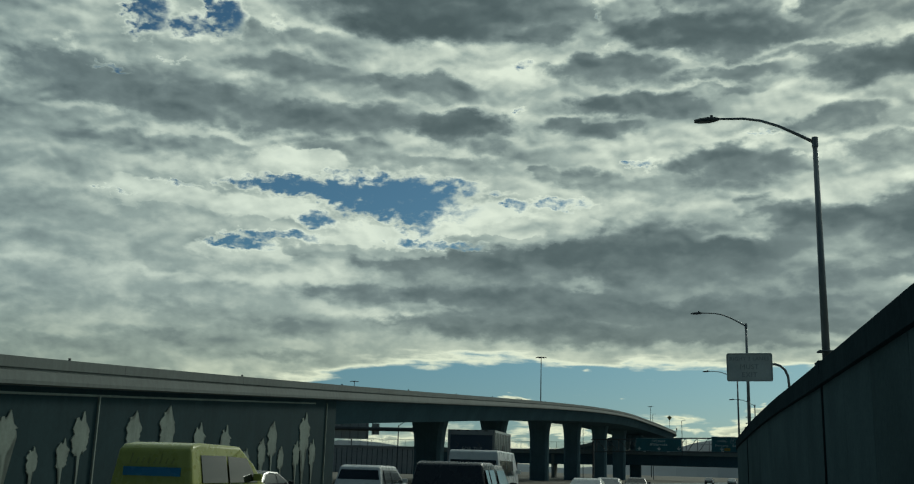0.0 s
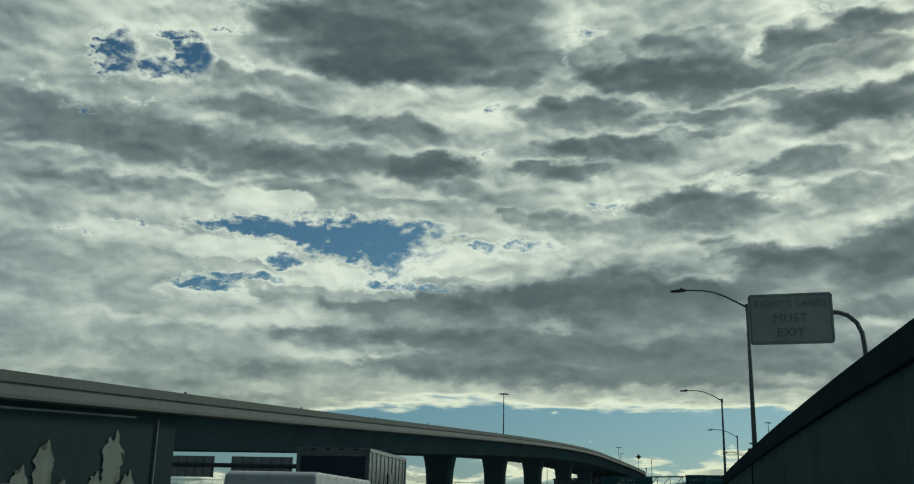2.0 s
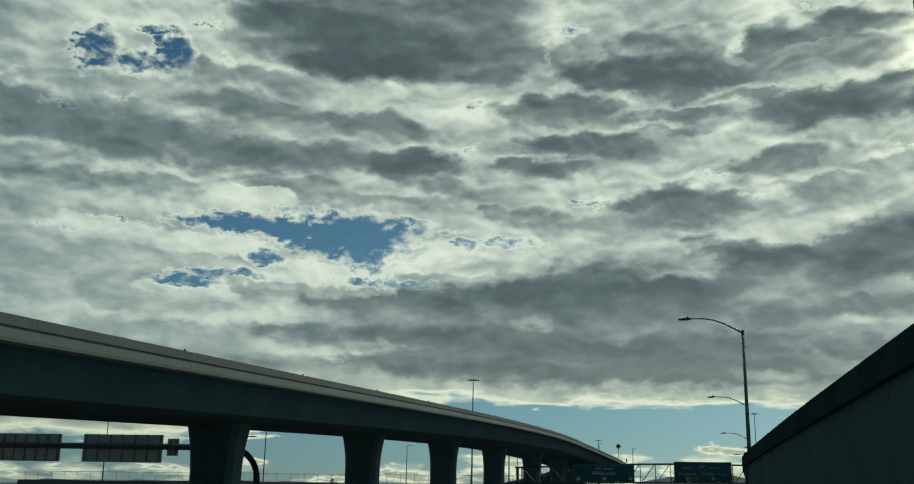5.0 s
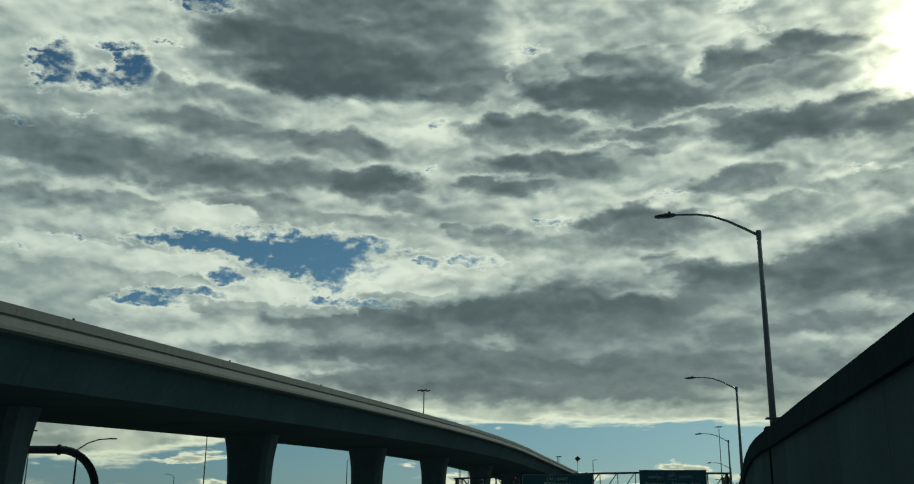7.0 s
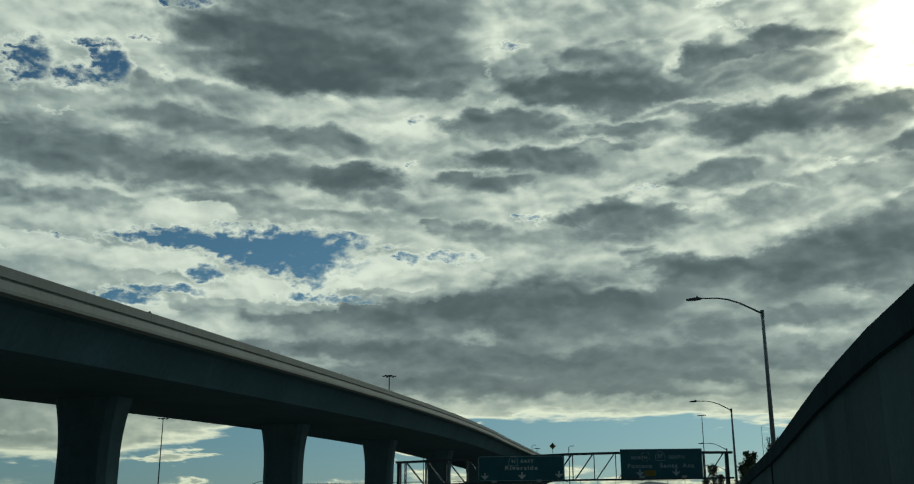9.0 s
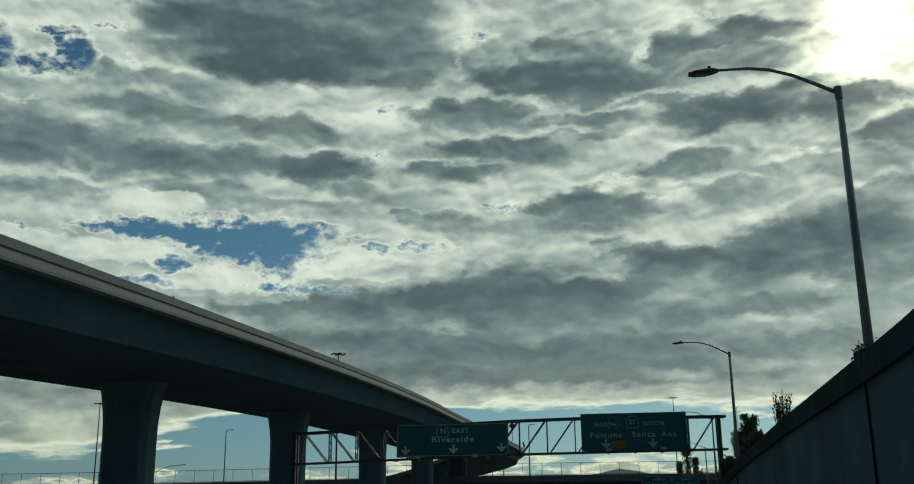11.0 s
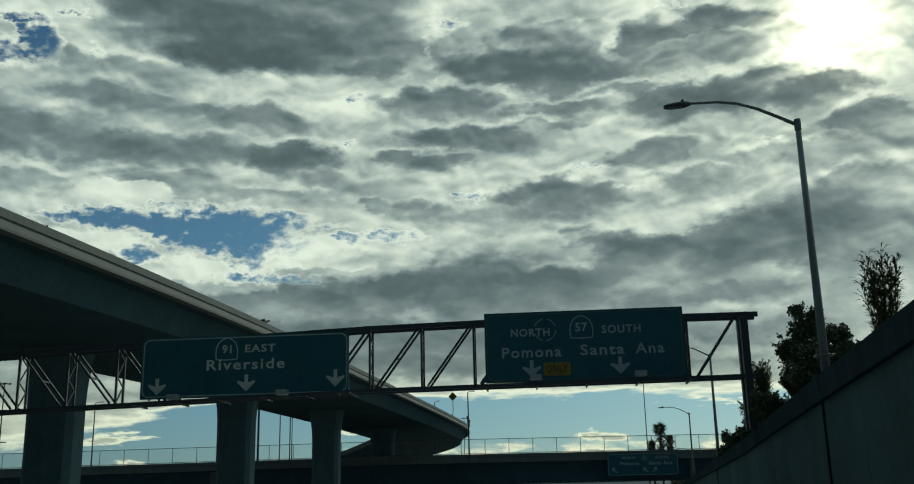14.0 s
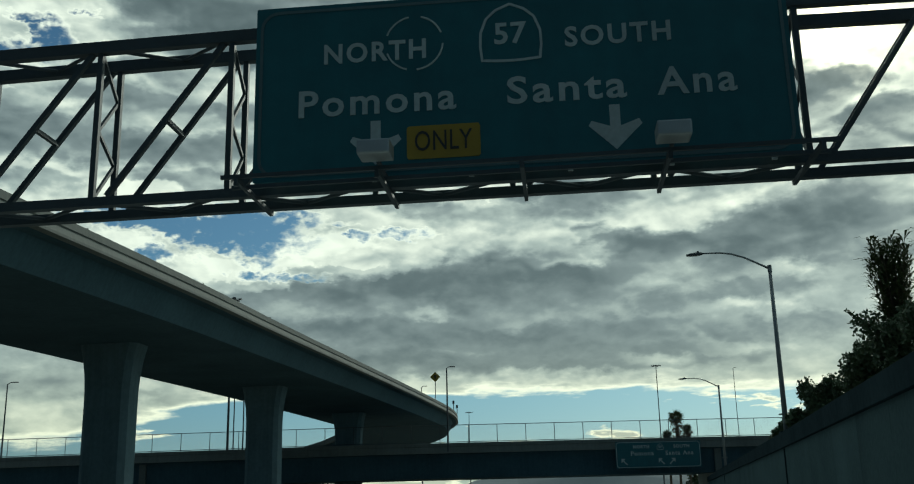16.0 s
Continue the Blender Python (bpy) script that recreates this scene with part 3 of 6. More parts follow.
def writing(text, size, mat, name, parent, m, depth=0.012, align="CENTER", label="", spacing=1.0, bold=0.0, width=0.0):
    """Raised words in the xz plane, facing -y, each word a part; size is the height of capitals."""
    _, lo, hi = letter_mesh(text, size, depth, spacing, bold)
    _, _, bar = letter_mesh("I", size, depth, spacing, bold)
    k = width / (hi - lo) if width else 1.0
    shift = {"CENTER": -(lo + hi) / 2, "LEFT": -lo, "RIGHT": -hi}[align]
    words = text.split(" ")
    for i, w in enumerate(words):
        before = " ".join(words[:i]) + (" " if i else "")
        start = letter_mesh(before + "I", size, depth, spacing, bold)[2] - bar if i else 0.0
        me = letter_mesh(w, size, depth, spacing, bold)[0]
        me.materials.clear()
        me.materials.append(mat)
        me.transform(Matrix.Rotation(radians(90), 4, "X") @ Matrix.Diagonal((k, 1, 1, 1)) @ Matrix.Translation((start + shift, 0, 0)))
        ob = new(name, me)
        ob.parent = parent
        ob.matrix_basis = m
        if label:
            ob["label"] = label


# ---- ground and road ----
WALL_LINE = spline([(0.1, -110, 0), (1.9, -60, 0), (3.75, -10, 0), (5.22, 30.9, 0), (6.64, 69.4, 0), (9.61, 112, 0), (15.26, 150.9, 0), (21.35, 193.2, 0),
                    (28.88, 238.5, 0), (37.49, 288.9, 0), (46.2, 340, 0), (60, 420, 0), (100, 640, 0)], 4.0)
WALL = stations(WALL_LINE)


def wall_at(y):
    """The point of the wall line at y, and its left."""
    for (p, l), (q, _) in zip(WALL, WALL[1:]):
        if p.y <= y <= q.y:
            return p.lerp(q, (y - p.y) / (q.y - p.y)), l


bm = bmesh.new()
bmesh.ops.create_grid(bm, x_segments=8, y_segments=8, size=2400, matrix=Matrix.Translation((0, 600, GZ - 0.02)))
tagged(part("ground", bm, DIRT), "dry bare earth beside the freeway", "ground", kind="structure")
bm = bmesh.new()
sweep(bm, WALL, [(-0.1, GZ), (-0.1, GZ - 0.01), (23.5, GZ - 0.01), (23.5, GZ)])
tagged(part("road", bm, PAVING), "grey worn concrete freeway carriageway", "road", kind="structure")
bm = bmesh.new()
for off in (3.0, 21.5):
    sweep(bm, WALL, [(off, GZ + 0.004), (off, GZ + 0.002), (off + 0.15, GZ + 0.002), (off + 0.15, GZ + 0.004)])
for lane in range(1, 5):
    off = 3.0 + 3.7 * lane
    for i in range(0, len(WALL) - 1, 3):
        sweep(bm, WALL[i:i + 2], [(off, GZ + 0.004), (off, GZ + 0.002), (off + 0.12, GZ + 0.002), (off + 0.12, GZ + 0.004)])
tagged(part("lane_marking", bm, PAINT_WHITE), "white painted lane lines on the road", "road marking", kind="structure")


# ---- the wall along the shoulder ----
LAMP_Y = (-7.5, 30.9, 69.4, 112.0, 150.9, 193.2, 238.5, 288.9)
LAMP_TOP = (11.65, 11.73, 11.55, 11.84, 11.69, 11.6, 11.4, 11.43)
WALL_TOP = [(-110, 4.7), (20, 4.7), (45, 4.76), (66, 4.6), (98, 4.64), (110, 4.78), (119, 5.05), (130, 5.06), (146, 4.92), (165, 4.84), (182, 4.6), (214, 4.05), (243, 3.95), (300, 3.9), (420, 3.6)]


def wall_top(y):
    return float(np.interp(y, [a for a, _ in WALL_TOP], [b for _, b in WALL_TOP]))


def wall_run(lo, hi, outer, inner, bottom, top, mat, name):
    run = [(p, l) for p, l in WALL if lo <= p.y <= hi]
    bm = bmesh.new()
    rings = []
    for p, l in run:
        z = wall_top(p.y)
        b = GZ - 0.3 if bottom is None else z + bottom
        rings.append([bm.verts.new(p + l * o + Vector((0, 0, h))) for o, h in ((outer, b), (outer, z + top), (inner, z + top), (inner, b))])
    for a, b in zip(rings, rings[1:]):
        for k in range(4):
            bm.faces.new((a[k], a[(k + 1) % 4], b[(k + 1) % 4], b[k]))
    bm.faces.new(rings[0][::-1])
    bm.faces.new(rings[-1])
    return part(name, bm, mat)


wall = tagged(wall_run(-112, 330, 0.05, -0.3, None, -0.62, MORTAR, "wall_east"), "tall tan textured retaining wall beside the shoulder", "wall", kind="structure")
run = [(p, l) for p, l in WALL if -60 <= p.y <= 330]
for (p, l), (q, r) in zip(run, run[1:]):
    t = (q - p).normalized()
    a, b = p + t * 0.012, q - t * 0.012
    bm = bmesh.new()
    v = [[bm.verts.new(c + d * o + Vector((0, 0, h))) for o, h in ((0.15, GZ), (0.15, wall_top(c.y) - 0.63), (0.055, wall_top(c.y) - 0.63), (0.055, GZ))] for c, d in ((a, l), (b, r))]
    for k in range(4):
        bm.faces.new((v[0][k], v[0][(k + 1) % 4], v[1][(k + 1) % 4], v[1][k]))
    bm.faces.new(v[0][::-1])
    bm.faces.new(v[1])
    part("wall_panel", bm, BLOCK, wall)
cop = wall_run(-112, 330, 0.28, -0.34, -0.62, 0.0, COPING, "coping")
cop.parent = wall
cop["label"] = "dark streaked concrete coping band"


# ---- flyover ----
def edge_point(y):
    u = (y - 200) / 100
    return (((-0.984 * u - 0.015) * u + 10.598) * u - 9.256, y, ((-0.379 * u - 1.276) * u + 4.348) * u + 14.033)


FLY_CTRL = [edge_point(y) for y in range(-60, 281, 20)] + [(3.2, 315, 16.7), (7.6, 345, 16.5), (10.0, 366, 16.3), (9.0, 385, 16.1), (3.0, 401, 15.2),
                                                          (-10, 415, 13.2), (-36, 430, 9.5), (-80, 450, 7.0), (-170, 490, 5.5)]
FLY = stations(spline(FLY_CTRL, 4.0))
FLY_ABUT = 67.3
flyover = empty("flyover", pose(0, 0, 0), "curved grey concrete flyover on flared columns", "bridge", kind="structure")
run = [s for s in FLY if s[0].y > FLY_ABUT - 1]
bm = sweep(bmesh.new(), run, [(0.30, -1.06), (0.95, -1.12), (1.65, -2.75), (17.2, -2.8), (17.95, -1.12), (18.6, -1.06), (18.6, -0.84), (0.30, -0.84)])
part("girder", bm, CONCRETE_SHADED, flyover, "dark shaded concrete box girder")
for name, sec in (("parapet", [(0.0, 0.0), (0.0, -0.40), (0.07, -0.44), (0.07, -0.50), (0.0, -0.54), (-0.09, -0.86), (-0.09, -1.0), (0.30, -1.05), (0.34, -0.84), (0.22, -0.3), (0.18, 0.0)]),
                  ("parapet", [(18.7, 0.0), (18.65, -0.3), (18.5, -0.84), (18.5, -1.05), (18.9, -1.0), (18.88, 0.0)])):
    bm = sweep(bmesh.new(), FLY, sec)
    part(name, bm, CONCRETE, flyover, "pale concrete parapet with a shadow groove")
back = [s for s in FLY if s[0].y < FLY_ABUT + 3]
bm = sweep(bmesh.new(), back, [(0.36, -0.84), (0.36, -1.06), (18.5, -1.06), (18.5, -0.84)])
part("deck", bm, CONCRETE_SHADED, flyover)


def column(x, y, top, slope):
    """A flared column: a chamfered stem that widens under the girder."""
    bm = bmesh.new()
    rings = []
    for k in range(13):
        z = GZ + (top - GZ) * k / 12
        s = max(0.0, 1 - (top - z) / 4.2)
        w, d = 1.78 + 0.5 * s ** 2.2, 1.15 + 0.18 * s ** 2
        c = 0.42
        rings.append([bm.verts.new((px, py, z)) for px, py in ((-w, -d + c), (-w + c, -d), (w - c, -d), (w, -d + c), (w, d - c), (w - c, d), (-w + c, d), (-w, d - c))])
    for a, b in zip(rings, rings[1:]):
        for k in range(8):
            bm.faces.new((a[k], a[(k + 1) % 8], b[(k + 1) % 8], b[k]))
    bm.faces.new(rings[0][::-1])
    bm.faces.new(rings[-1])
    ob = part("column", bm, COLUMN, flyover)
    ob.matrix_basis = pose(x, y, 0, 0, 0, -math.degrees(math.atan(slope)))


for x, y in ((-27.6, 127.8), (-24.8, 164.8), (-21.0, 200.1), (-17.2, 236.2), (-12.4, 268.7), (-8.3, 302.0), (-4.0, 336.0)):
    column(x, y, edge_point(min(y, 300))[2] - 2.78, 0.115)
part("abutment", box(bmesh.new(), -39.0, -21.9, FLY_ABUT - 1.5, FLY_ABUT + 1.0, GZ, edge_point(66)[2] - 1.1), CONCRETE_SHADED, flyover)

# mural wall below the ramp
mur = [(p + l * 0.45, l) for p, l in FLY if p.y < FLY_ABUT + 4]
bm = bmesh.new()
rings = [[bm.verts.new(q) for q in (p.xy.to_3d() + Vector((0, 0, GZ)), p.xy.to_3d() + Vector((0, 0, max(GZ + 0.1, p.z - 1.02))), (p + l * 0.4).xy.to_3d() + Vector((0, 0, max(GZ + 0.1, p.z - 1.02))), (p + l * 0.4).xy.to_3d() + Vector((0, 0, GZ)))] for p, l in mur]
for a, b in zip(rings, rings[1:]):
    for k in range(4):
        bm.faces.new((a[k], a[(k + 1) % 4], b[(k + 1) % 4], b[k]))
bm.faces.new(rings[0][::-1])
bm.faces.new(rings[-1])
mural = tagged(part("wall_mural", bm, MURAL_BG), "dark retaining wall with pale palm tree reliefs", "wall", kind="structure")


# ---- street lamps ----
def lamp_post(height=6.6, name="street_lamp"):
    ob = empty(name, pose(0, 0, 0), "tall grey steel street lamp on top of the wall", "street lamp", "lamps along the wall")
    part("pole", tube(bmesh.new(), [(0, 0, -1.2), (0, 0, height + 0.1)], [0.125, 0.075], 12), LAMP_STEEL, ob, smooth=True)
    part("base_plate", box(bmesh.new(), -0.24, 0.24, -0.24, 0.24, 0.05, 0.09, 0.01), LAMP_STEEL, ob)
    arm = [(0, 0, height - 0.05), (-0.5, 0, height + 0.24), (-1.05, 0, height + 0.54), (-1.6, 0, height + 0.75), (-2.1, 0, height + 0.84), (-2.95, 0, height + 0.87)]
    part("arm", tube(bmesh.new(), arm, [0.055, 0.05, 0.045, 0.042, 0.04, 0.035], 10), LAMP_STEEL, ob, smooth=True)
    part("collar", tube(bmesh.new(), [(0, 0, height - 0.2), (0, 0, height + 0.12)], 0.095, 12), LAMP_STEEL, ob)
    bm = bmesh.new()
    rings = []
    for x, w, lo, hi in ((-2.86, 0.05, 0.83, 0.90), (-3.0, 0.10, 0.80, 0.93), (-3.2, 0.15, 0.79, 0.92), (-3.45, 0.15, 0.79, 0.89), (-3.62, 0.09, 0.80, 0.86)):
        rings.append([bm.verts.new((x, y, height + z)) for y, z in ((-w, lo), (w, lo), (w, (lo + hi) / 2), (w * 0.6, hi), (-w * 0.6, hi), (-w, (lo + hi) / 2))])
    for p, q in zip(rings, rings[1:]):
        for k in range(6):
            bm.faces.new((p[k], p[(k + 1) % 6], q[(k + 1) % 6], q[k]))
    bm.faces.new(rings[0][::-1])
    bm.faces.new(rings[-1])
    head = part("lamp_head", bm, STEEL_DARK, ob, "flat cobra lamp head")
    part("lens", box(bmesh.new(), -3.5, -3.12, -0.1, 0.1, height + 0.775, height + 0.792), LAMP_GLASS, head)
    part("photocell", tube(bmesh.new(), [(-3.08, 0, height + 0.9), (-3.08, 0, height + 1.0)], 0.045, 8), STEEL_DARK, head)
    return ob


for y in LAMP_Y:
    p, l = wall_at(y)
    t = Vector((l.y, -l.x, 0))
    top = wall_top(y)
    bm = bmesh.new()
    v = [[bm.verts.new(p + t * a + l * o + Vector((0, 0, z))) for a, o in ((-0.42, -0.3), (0.42, -0.3), (0.42, 0.292), (-0.42, 0.292))] for z in (top - 0.3, top + 0.07)]
    for k in range(4):
        bm.faces.new((v[0][k], v[0][(k + 1) % 4], v[1][(k + 1) % 4], v[1][k]))
    bm.faces.new(v[0][::-1])
    bm.faces.new(v[1])
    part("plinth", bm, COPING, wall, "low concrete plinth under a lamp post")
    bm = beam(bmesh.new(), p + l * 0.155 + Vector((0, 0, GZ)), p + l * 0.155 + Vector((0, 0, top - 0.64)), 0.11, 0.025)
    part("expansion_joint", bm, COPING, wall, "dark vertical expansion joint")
first = lamp_post()
for i, y in enumerate(LAMP_Y):
    p, l = wall_at(y)
    h = LAMP_TOP[i] - 6.7
    m = Matrix.Translation((p.x, p.y, h)) @ Matrix.Rotation(math.atan2(l.y, l.x) - math.pi, 4, "Z") @ Matrix.Diagonal((1, 1, 1, 1))
    if i == 0:
        first.matrix_basis = m
    else:
        copy_thing(first, m)


# ---- lane sign on a bent arm beside the wall ----
def lane_sign():
    ob = empty("lane_sign", pose(3.40, 44.55, 0, 0, 0, -8), "white lane sign on a bent arm, lettering greyed for backlight", "road sign")
    bm = prism(bmesh.new(), [(0.06, 5.42), (1.84, 5.42), (1.9, 5.48), (1.9, 6.57), (1.84, 6.63), (0.06, 6.63), (0.0, 6.57), (0.0, 5.48)], 0.03)
    panel = part("panel", bm, SIGN_WHITE, ob)
    bm = bmesh.new()
    for a, b in (((0.05, 5.47), (1.85, 5.47)), ((1.85, 5.47), (1.85, 6.58)), ((1.85, 6.58), (0.05, 6.58)), ((0.05, 6.58), (0.05, 5.47))):
        beam(bm, (a[0], -0.033, a[1]), (b[0], -0.033, b[1]), 0.03, 0.012)
    part("border", bm, GREYED_INK, panel)
    for text, zz, s in (("RIGHT 2 LANES", 6.38, 0.16), ("MUST", 6.03, 0.21), ("EXIT", 5.69, 0.21)):
        writing(text, s, GREYED_INK, "lettering", panel, pose(0.95, -0.036, zz), spacing=1.08)
    pts = [(1.2, 0.07, 6.15), (2.0, 0.07, 6.16), (2.22, 0.07, 6.08), (2.40, 0.07, 5.90), (2.50, 0.07, 5.65), (2.53, 0.07, 5.3), (2.55, 0.07, 4.0)]
    part("arm", tube(bmesh.new(), pts, 0.055, 12), STEEL, ob, "bent galvanised pipe", smooth=True)
    bm = bmesh.new()
    for zz in (5.8, 6.15, 6.45):
        beam(bm, (0.15, 0.035, zz), (1.8, 0.035, zz), 0.05, 0.06)
    part("stiffener", bm, STEEL_DARK, ob)
    return ob


lane_sign()


# ---- overhead sign gantry ----
GAN = Matrix.Translation((23.5, 208.38, 0)) @ Matrix.Rotation(math.atan2(-0.07, 0.9975), 4, "Z")
gantry = empty("sign_gantry", GAN, "grey steel truss gantry across the carriageway", "sign gantry")
ZB, ZT, DEP = 6.2, 8.84, 0.75          # chord heights and truss depth
X_LEFT = -35.0


def chord(x, high):
    """Height of the lower or upper chord: the truss falls towards the middle of the freeway."""
    return float(np.interp(x, [-35, -16, -11, 0.6], [8.15, 8.84, 8.92, 8.84] if high else [5.68, 6.16, 6.2, 6.28]))


for name, yy, high in (("top_chord", 0.0, True), ("top_chord", DEP, True), ("bottom_chord", 0.0, False), ("bottom_chord", DEP, False)):
    bm = bmesh.new()
    ends = (X_LEFT, -16.0, -11.0, 0.5)
    for a, b in zip(ends, ends[1:]):
        beam(bm, (a, yy, chord(a, high)), (b, yy, chord(b, high)), 0.15, 0.2 if high else 0.15)
    part(name, bm, STEEL_DARK, gantry)
NODES_X = [-2.46 - 2.25 * k for k in range(0, 15)]
for k, xx in enumerate(NODES_X):
    lo_z, hi_z = chord(xx, False), chord(xx, True)
    for yy in (0.0, DEP):
        part("vertical", beam(bmesh.new(), (xx, yy, lo_z), (xx, yy, hi_z), 0.09), STEEL_DARK, gantry)
    bm = bmesh.new()
    zz = [lo_z + 0.1, lo_z + 0.85, lo_z + 1.25, lo_z + 2.0, hi_z - 0.1]
    for i, (a, b) in enumerate(zip(zz, zz[1:])):
        beam(bm, (xx, 0.05 if i % 2 == 0 else DEP - 0.05, a), (xx, DEP - 0.05 if i % 2 == 0 else 0.05, b), 0.05)
    part("lacing", bm, STEEL_DARK, gantry)
    if k + 1 < len(NODES_X):
        x2 = NODES_X[k + 1]
        lo, hi = (x2 + 0.25, xx - 0.15) if xx > -17.5 else (xx - 0.25, x2 + 0.15)
        for yy in (0.0, DEP):
            part("diagonal", beam(bmesh.new(), (lo, yy, chord(lo, False) + 0.1), (hi, yy, chord(hi, True) - 0.1), 0.085), STEEL_DARK, gantry)
        mid = (lo + hi) / 2
        zm = (chord(mid, False) + chord(mid, True)) / 2
        part("rung", beam(bmesh.new(), (mid, 0, zm), (mid, DEP, zm), 0.07), STEEL_DARK, gantry)
        for high in (False, True):
            part("lateral_brace", tube(bmesh.new(), [(x, yy, chord(x, high)) for x, yy in ((xx - 0.1, 0.05), ((xx + x2) / 2, DEP - 0.05), (x2 + 0.1, 0.05))], 0.035, 6), STEEL_DARK, gantry)
for yy in (0.0, DEP):
    part("diagonal", beam(bmesh.new(), (-2.15, yy, ZB + 0.1), (-0.45, yy, ZT - 0.1), 0.085), STEEL_DARK, gantry)
    part("post", beam(bmesh.new(), (-0.1, yy, 4.1), (-0.1, yy, ZT + 0.1), 0.3, 0.3), STEEL_DARK, gantry, "heavy square steel post")
    part("post", beam(bmesh.new(), (X_LEFT + 0.35, yy, GZ), (X_LEFT + 0.35, yy, 8.2), 0.3, 0.3), STEEL_DARK, gantry, "heavy square steel post")
for i in range(3):
    zz = 4.4 + i * 1.3
    part("post_brace", beam(bmesh.new(), (-0.1, 0.17, zz), (-0.1, DEP - 0.17, zz + 0.6), 0.09), STEEL_DARK, gantry)
# walkway grating and its brackets in front of and under the signs
for x0, x1 in ((-11.2, -2.3), (-26.3, -16.4)):
    bm = bmesh.new()
    for yy in (-0.55, -1.05):
        beam(bm, (x0, yy, chord(x0, False) - 0.08), (x1, yy, chord(x1, False) - 0.08), 0.05, 0.06)
    part("walkway_rail", bm, STEEL_DARK, gantry)
    k = int((x1 - x0) / 1.86)
    for i in range(k + 1):
        xx = x0 + 0.25 + i * (x1 - x0 - 0.5) / k
        low = chord(xx, False)
        bm = beam(bmesh.new(), (xx, -1.1, low - 0.14), (xx, DEP, low - 0.14), 0.06, 0.07)
        beam(bm, (xx, -1.1, low - 0.24), (xx, -1.1, low - 0.12), 0.06)
        part("bracket", bm, STEEL_DARK, gantry)


def rounded(x0, x1, z0, z1, r, k=5):
    pts = []
    for cx, cz, a0 in ((x1 - r, z0 + r, -90), (x1 - r, z1 - r, 0), (x0 + r, z1 - r, 90), (x0 + r, z0 + r, 180)):
        pts += [(cx + r * math.cos(radians(a0 + 90 * i / k)), cz + r * math.sin(radians(a0 + 90 * i / k))) for i in range(k + 1)]
    return pts


def rim(bm, outline, width, depth, y=0.0):
    """A raised line along a closed outline."""
    n = len(outline)
    c = [Vector((p[0], p[1])) for p in outline]
    inner = []
    for i in range(n):
        t = (c[(i + 1) % n] - c[i - 1]).normalized()
        inner.append(c[i] + Vector((-t.y, t.x)) * width)
    a = [bm.verts.new((p.x, y, p.y)) for p in c]
    b = [bm.verts.new((p.x, y, p.y)) for p in inner]
    a2 = [bm.verts.new((p.x, y - depth, p.y)) for p in c]
    b2 = [bm.verts.new((p.x, y - depth, p.y)) for p in inner]
    for i in range(n):
        j = (i + 1) % n
        bm.faces.new((a2[i], a2[j], b2[j], b2[i]))
        bm.faces.new((a[i], a[j], a2[j], a2[i]))
        bm.faces.new((b[i], b[j], b2[j], b2[i]))
    return bm


def shield(cx, cz, w, h):
    """The outline of a spade-shaped state route shield."""
    pts = []
    for i in range(25):
        t = i / 24
        s = -1 + 2 * t
        pts.append((cx + s * w / 2 * (1 - 0.08 * (1 - abs(s))), cz - h / 2 - 0.06 * h * (1 - s * s) * 0.5))
    right = [(0.5, -0.5), (0.53, -0.25), (0.52, 0.0), (0.42, 0.25), (0.25, 0.4), (0.08, 0.47), (0.0, 0.5)]
    pts += [(cx + a * w, cz + b * h) for a, b in right[1:]]
    pts += [(cx - a * w, cz + b * h) for a, b in right[::-1][1:-1]]
    return pts


def arrow(cx, cz, s):
    """A downward lane arrow."""
    q = [(-0.11, 0.5), (0.11, 0.5), (0.11, 0.02), (0.5, 0.16), (0.56, 0.05), (0.0, -0.5), (-0.56, 0.05), (-0.5, 0.16), (-0.11, 0.02)]
    return [(cx + a * s, cz + b * s) for a, b in q]


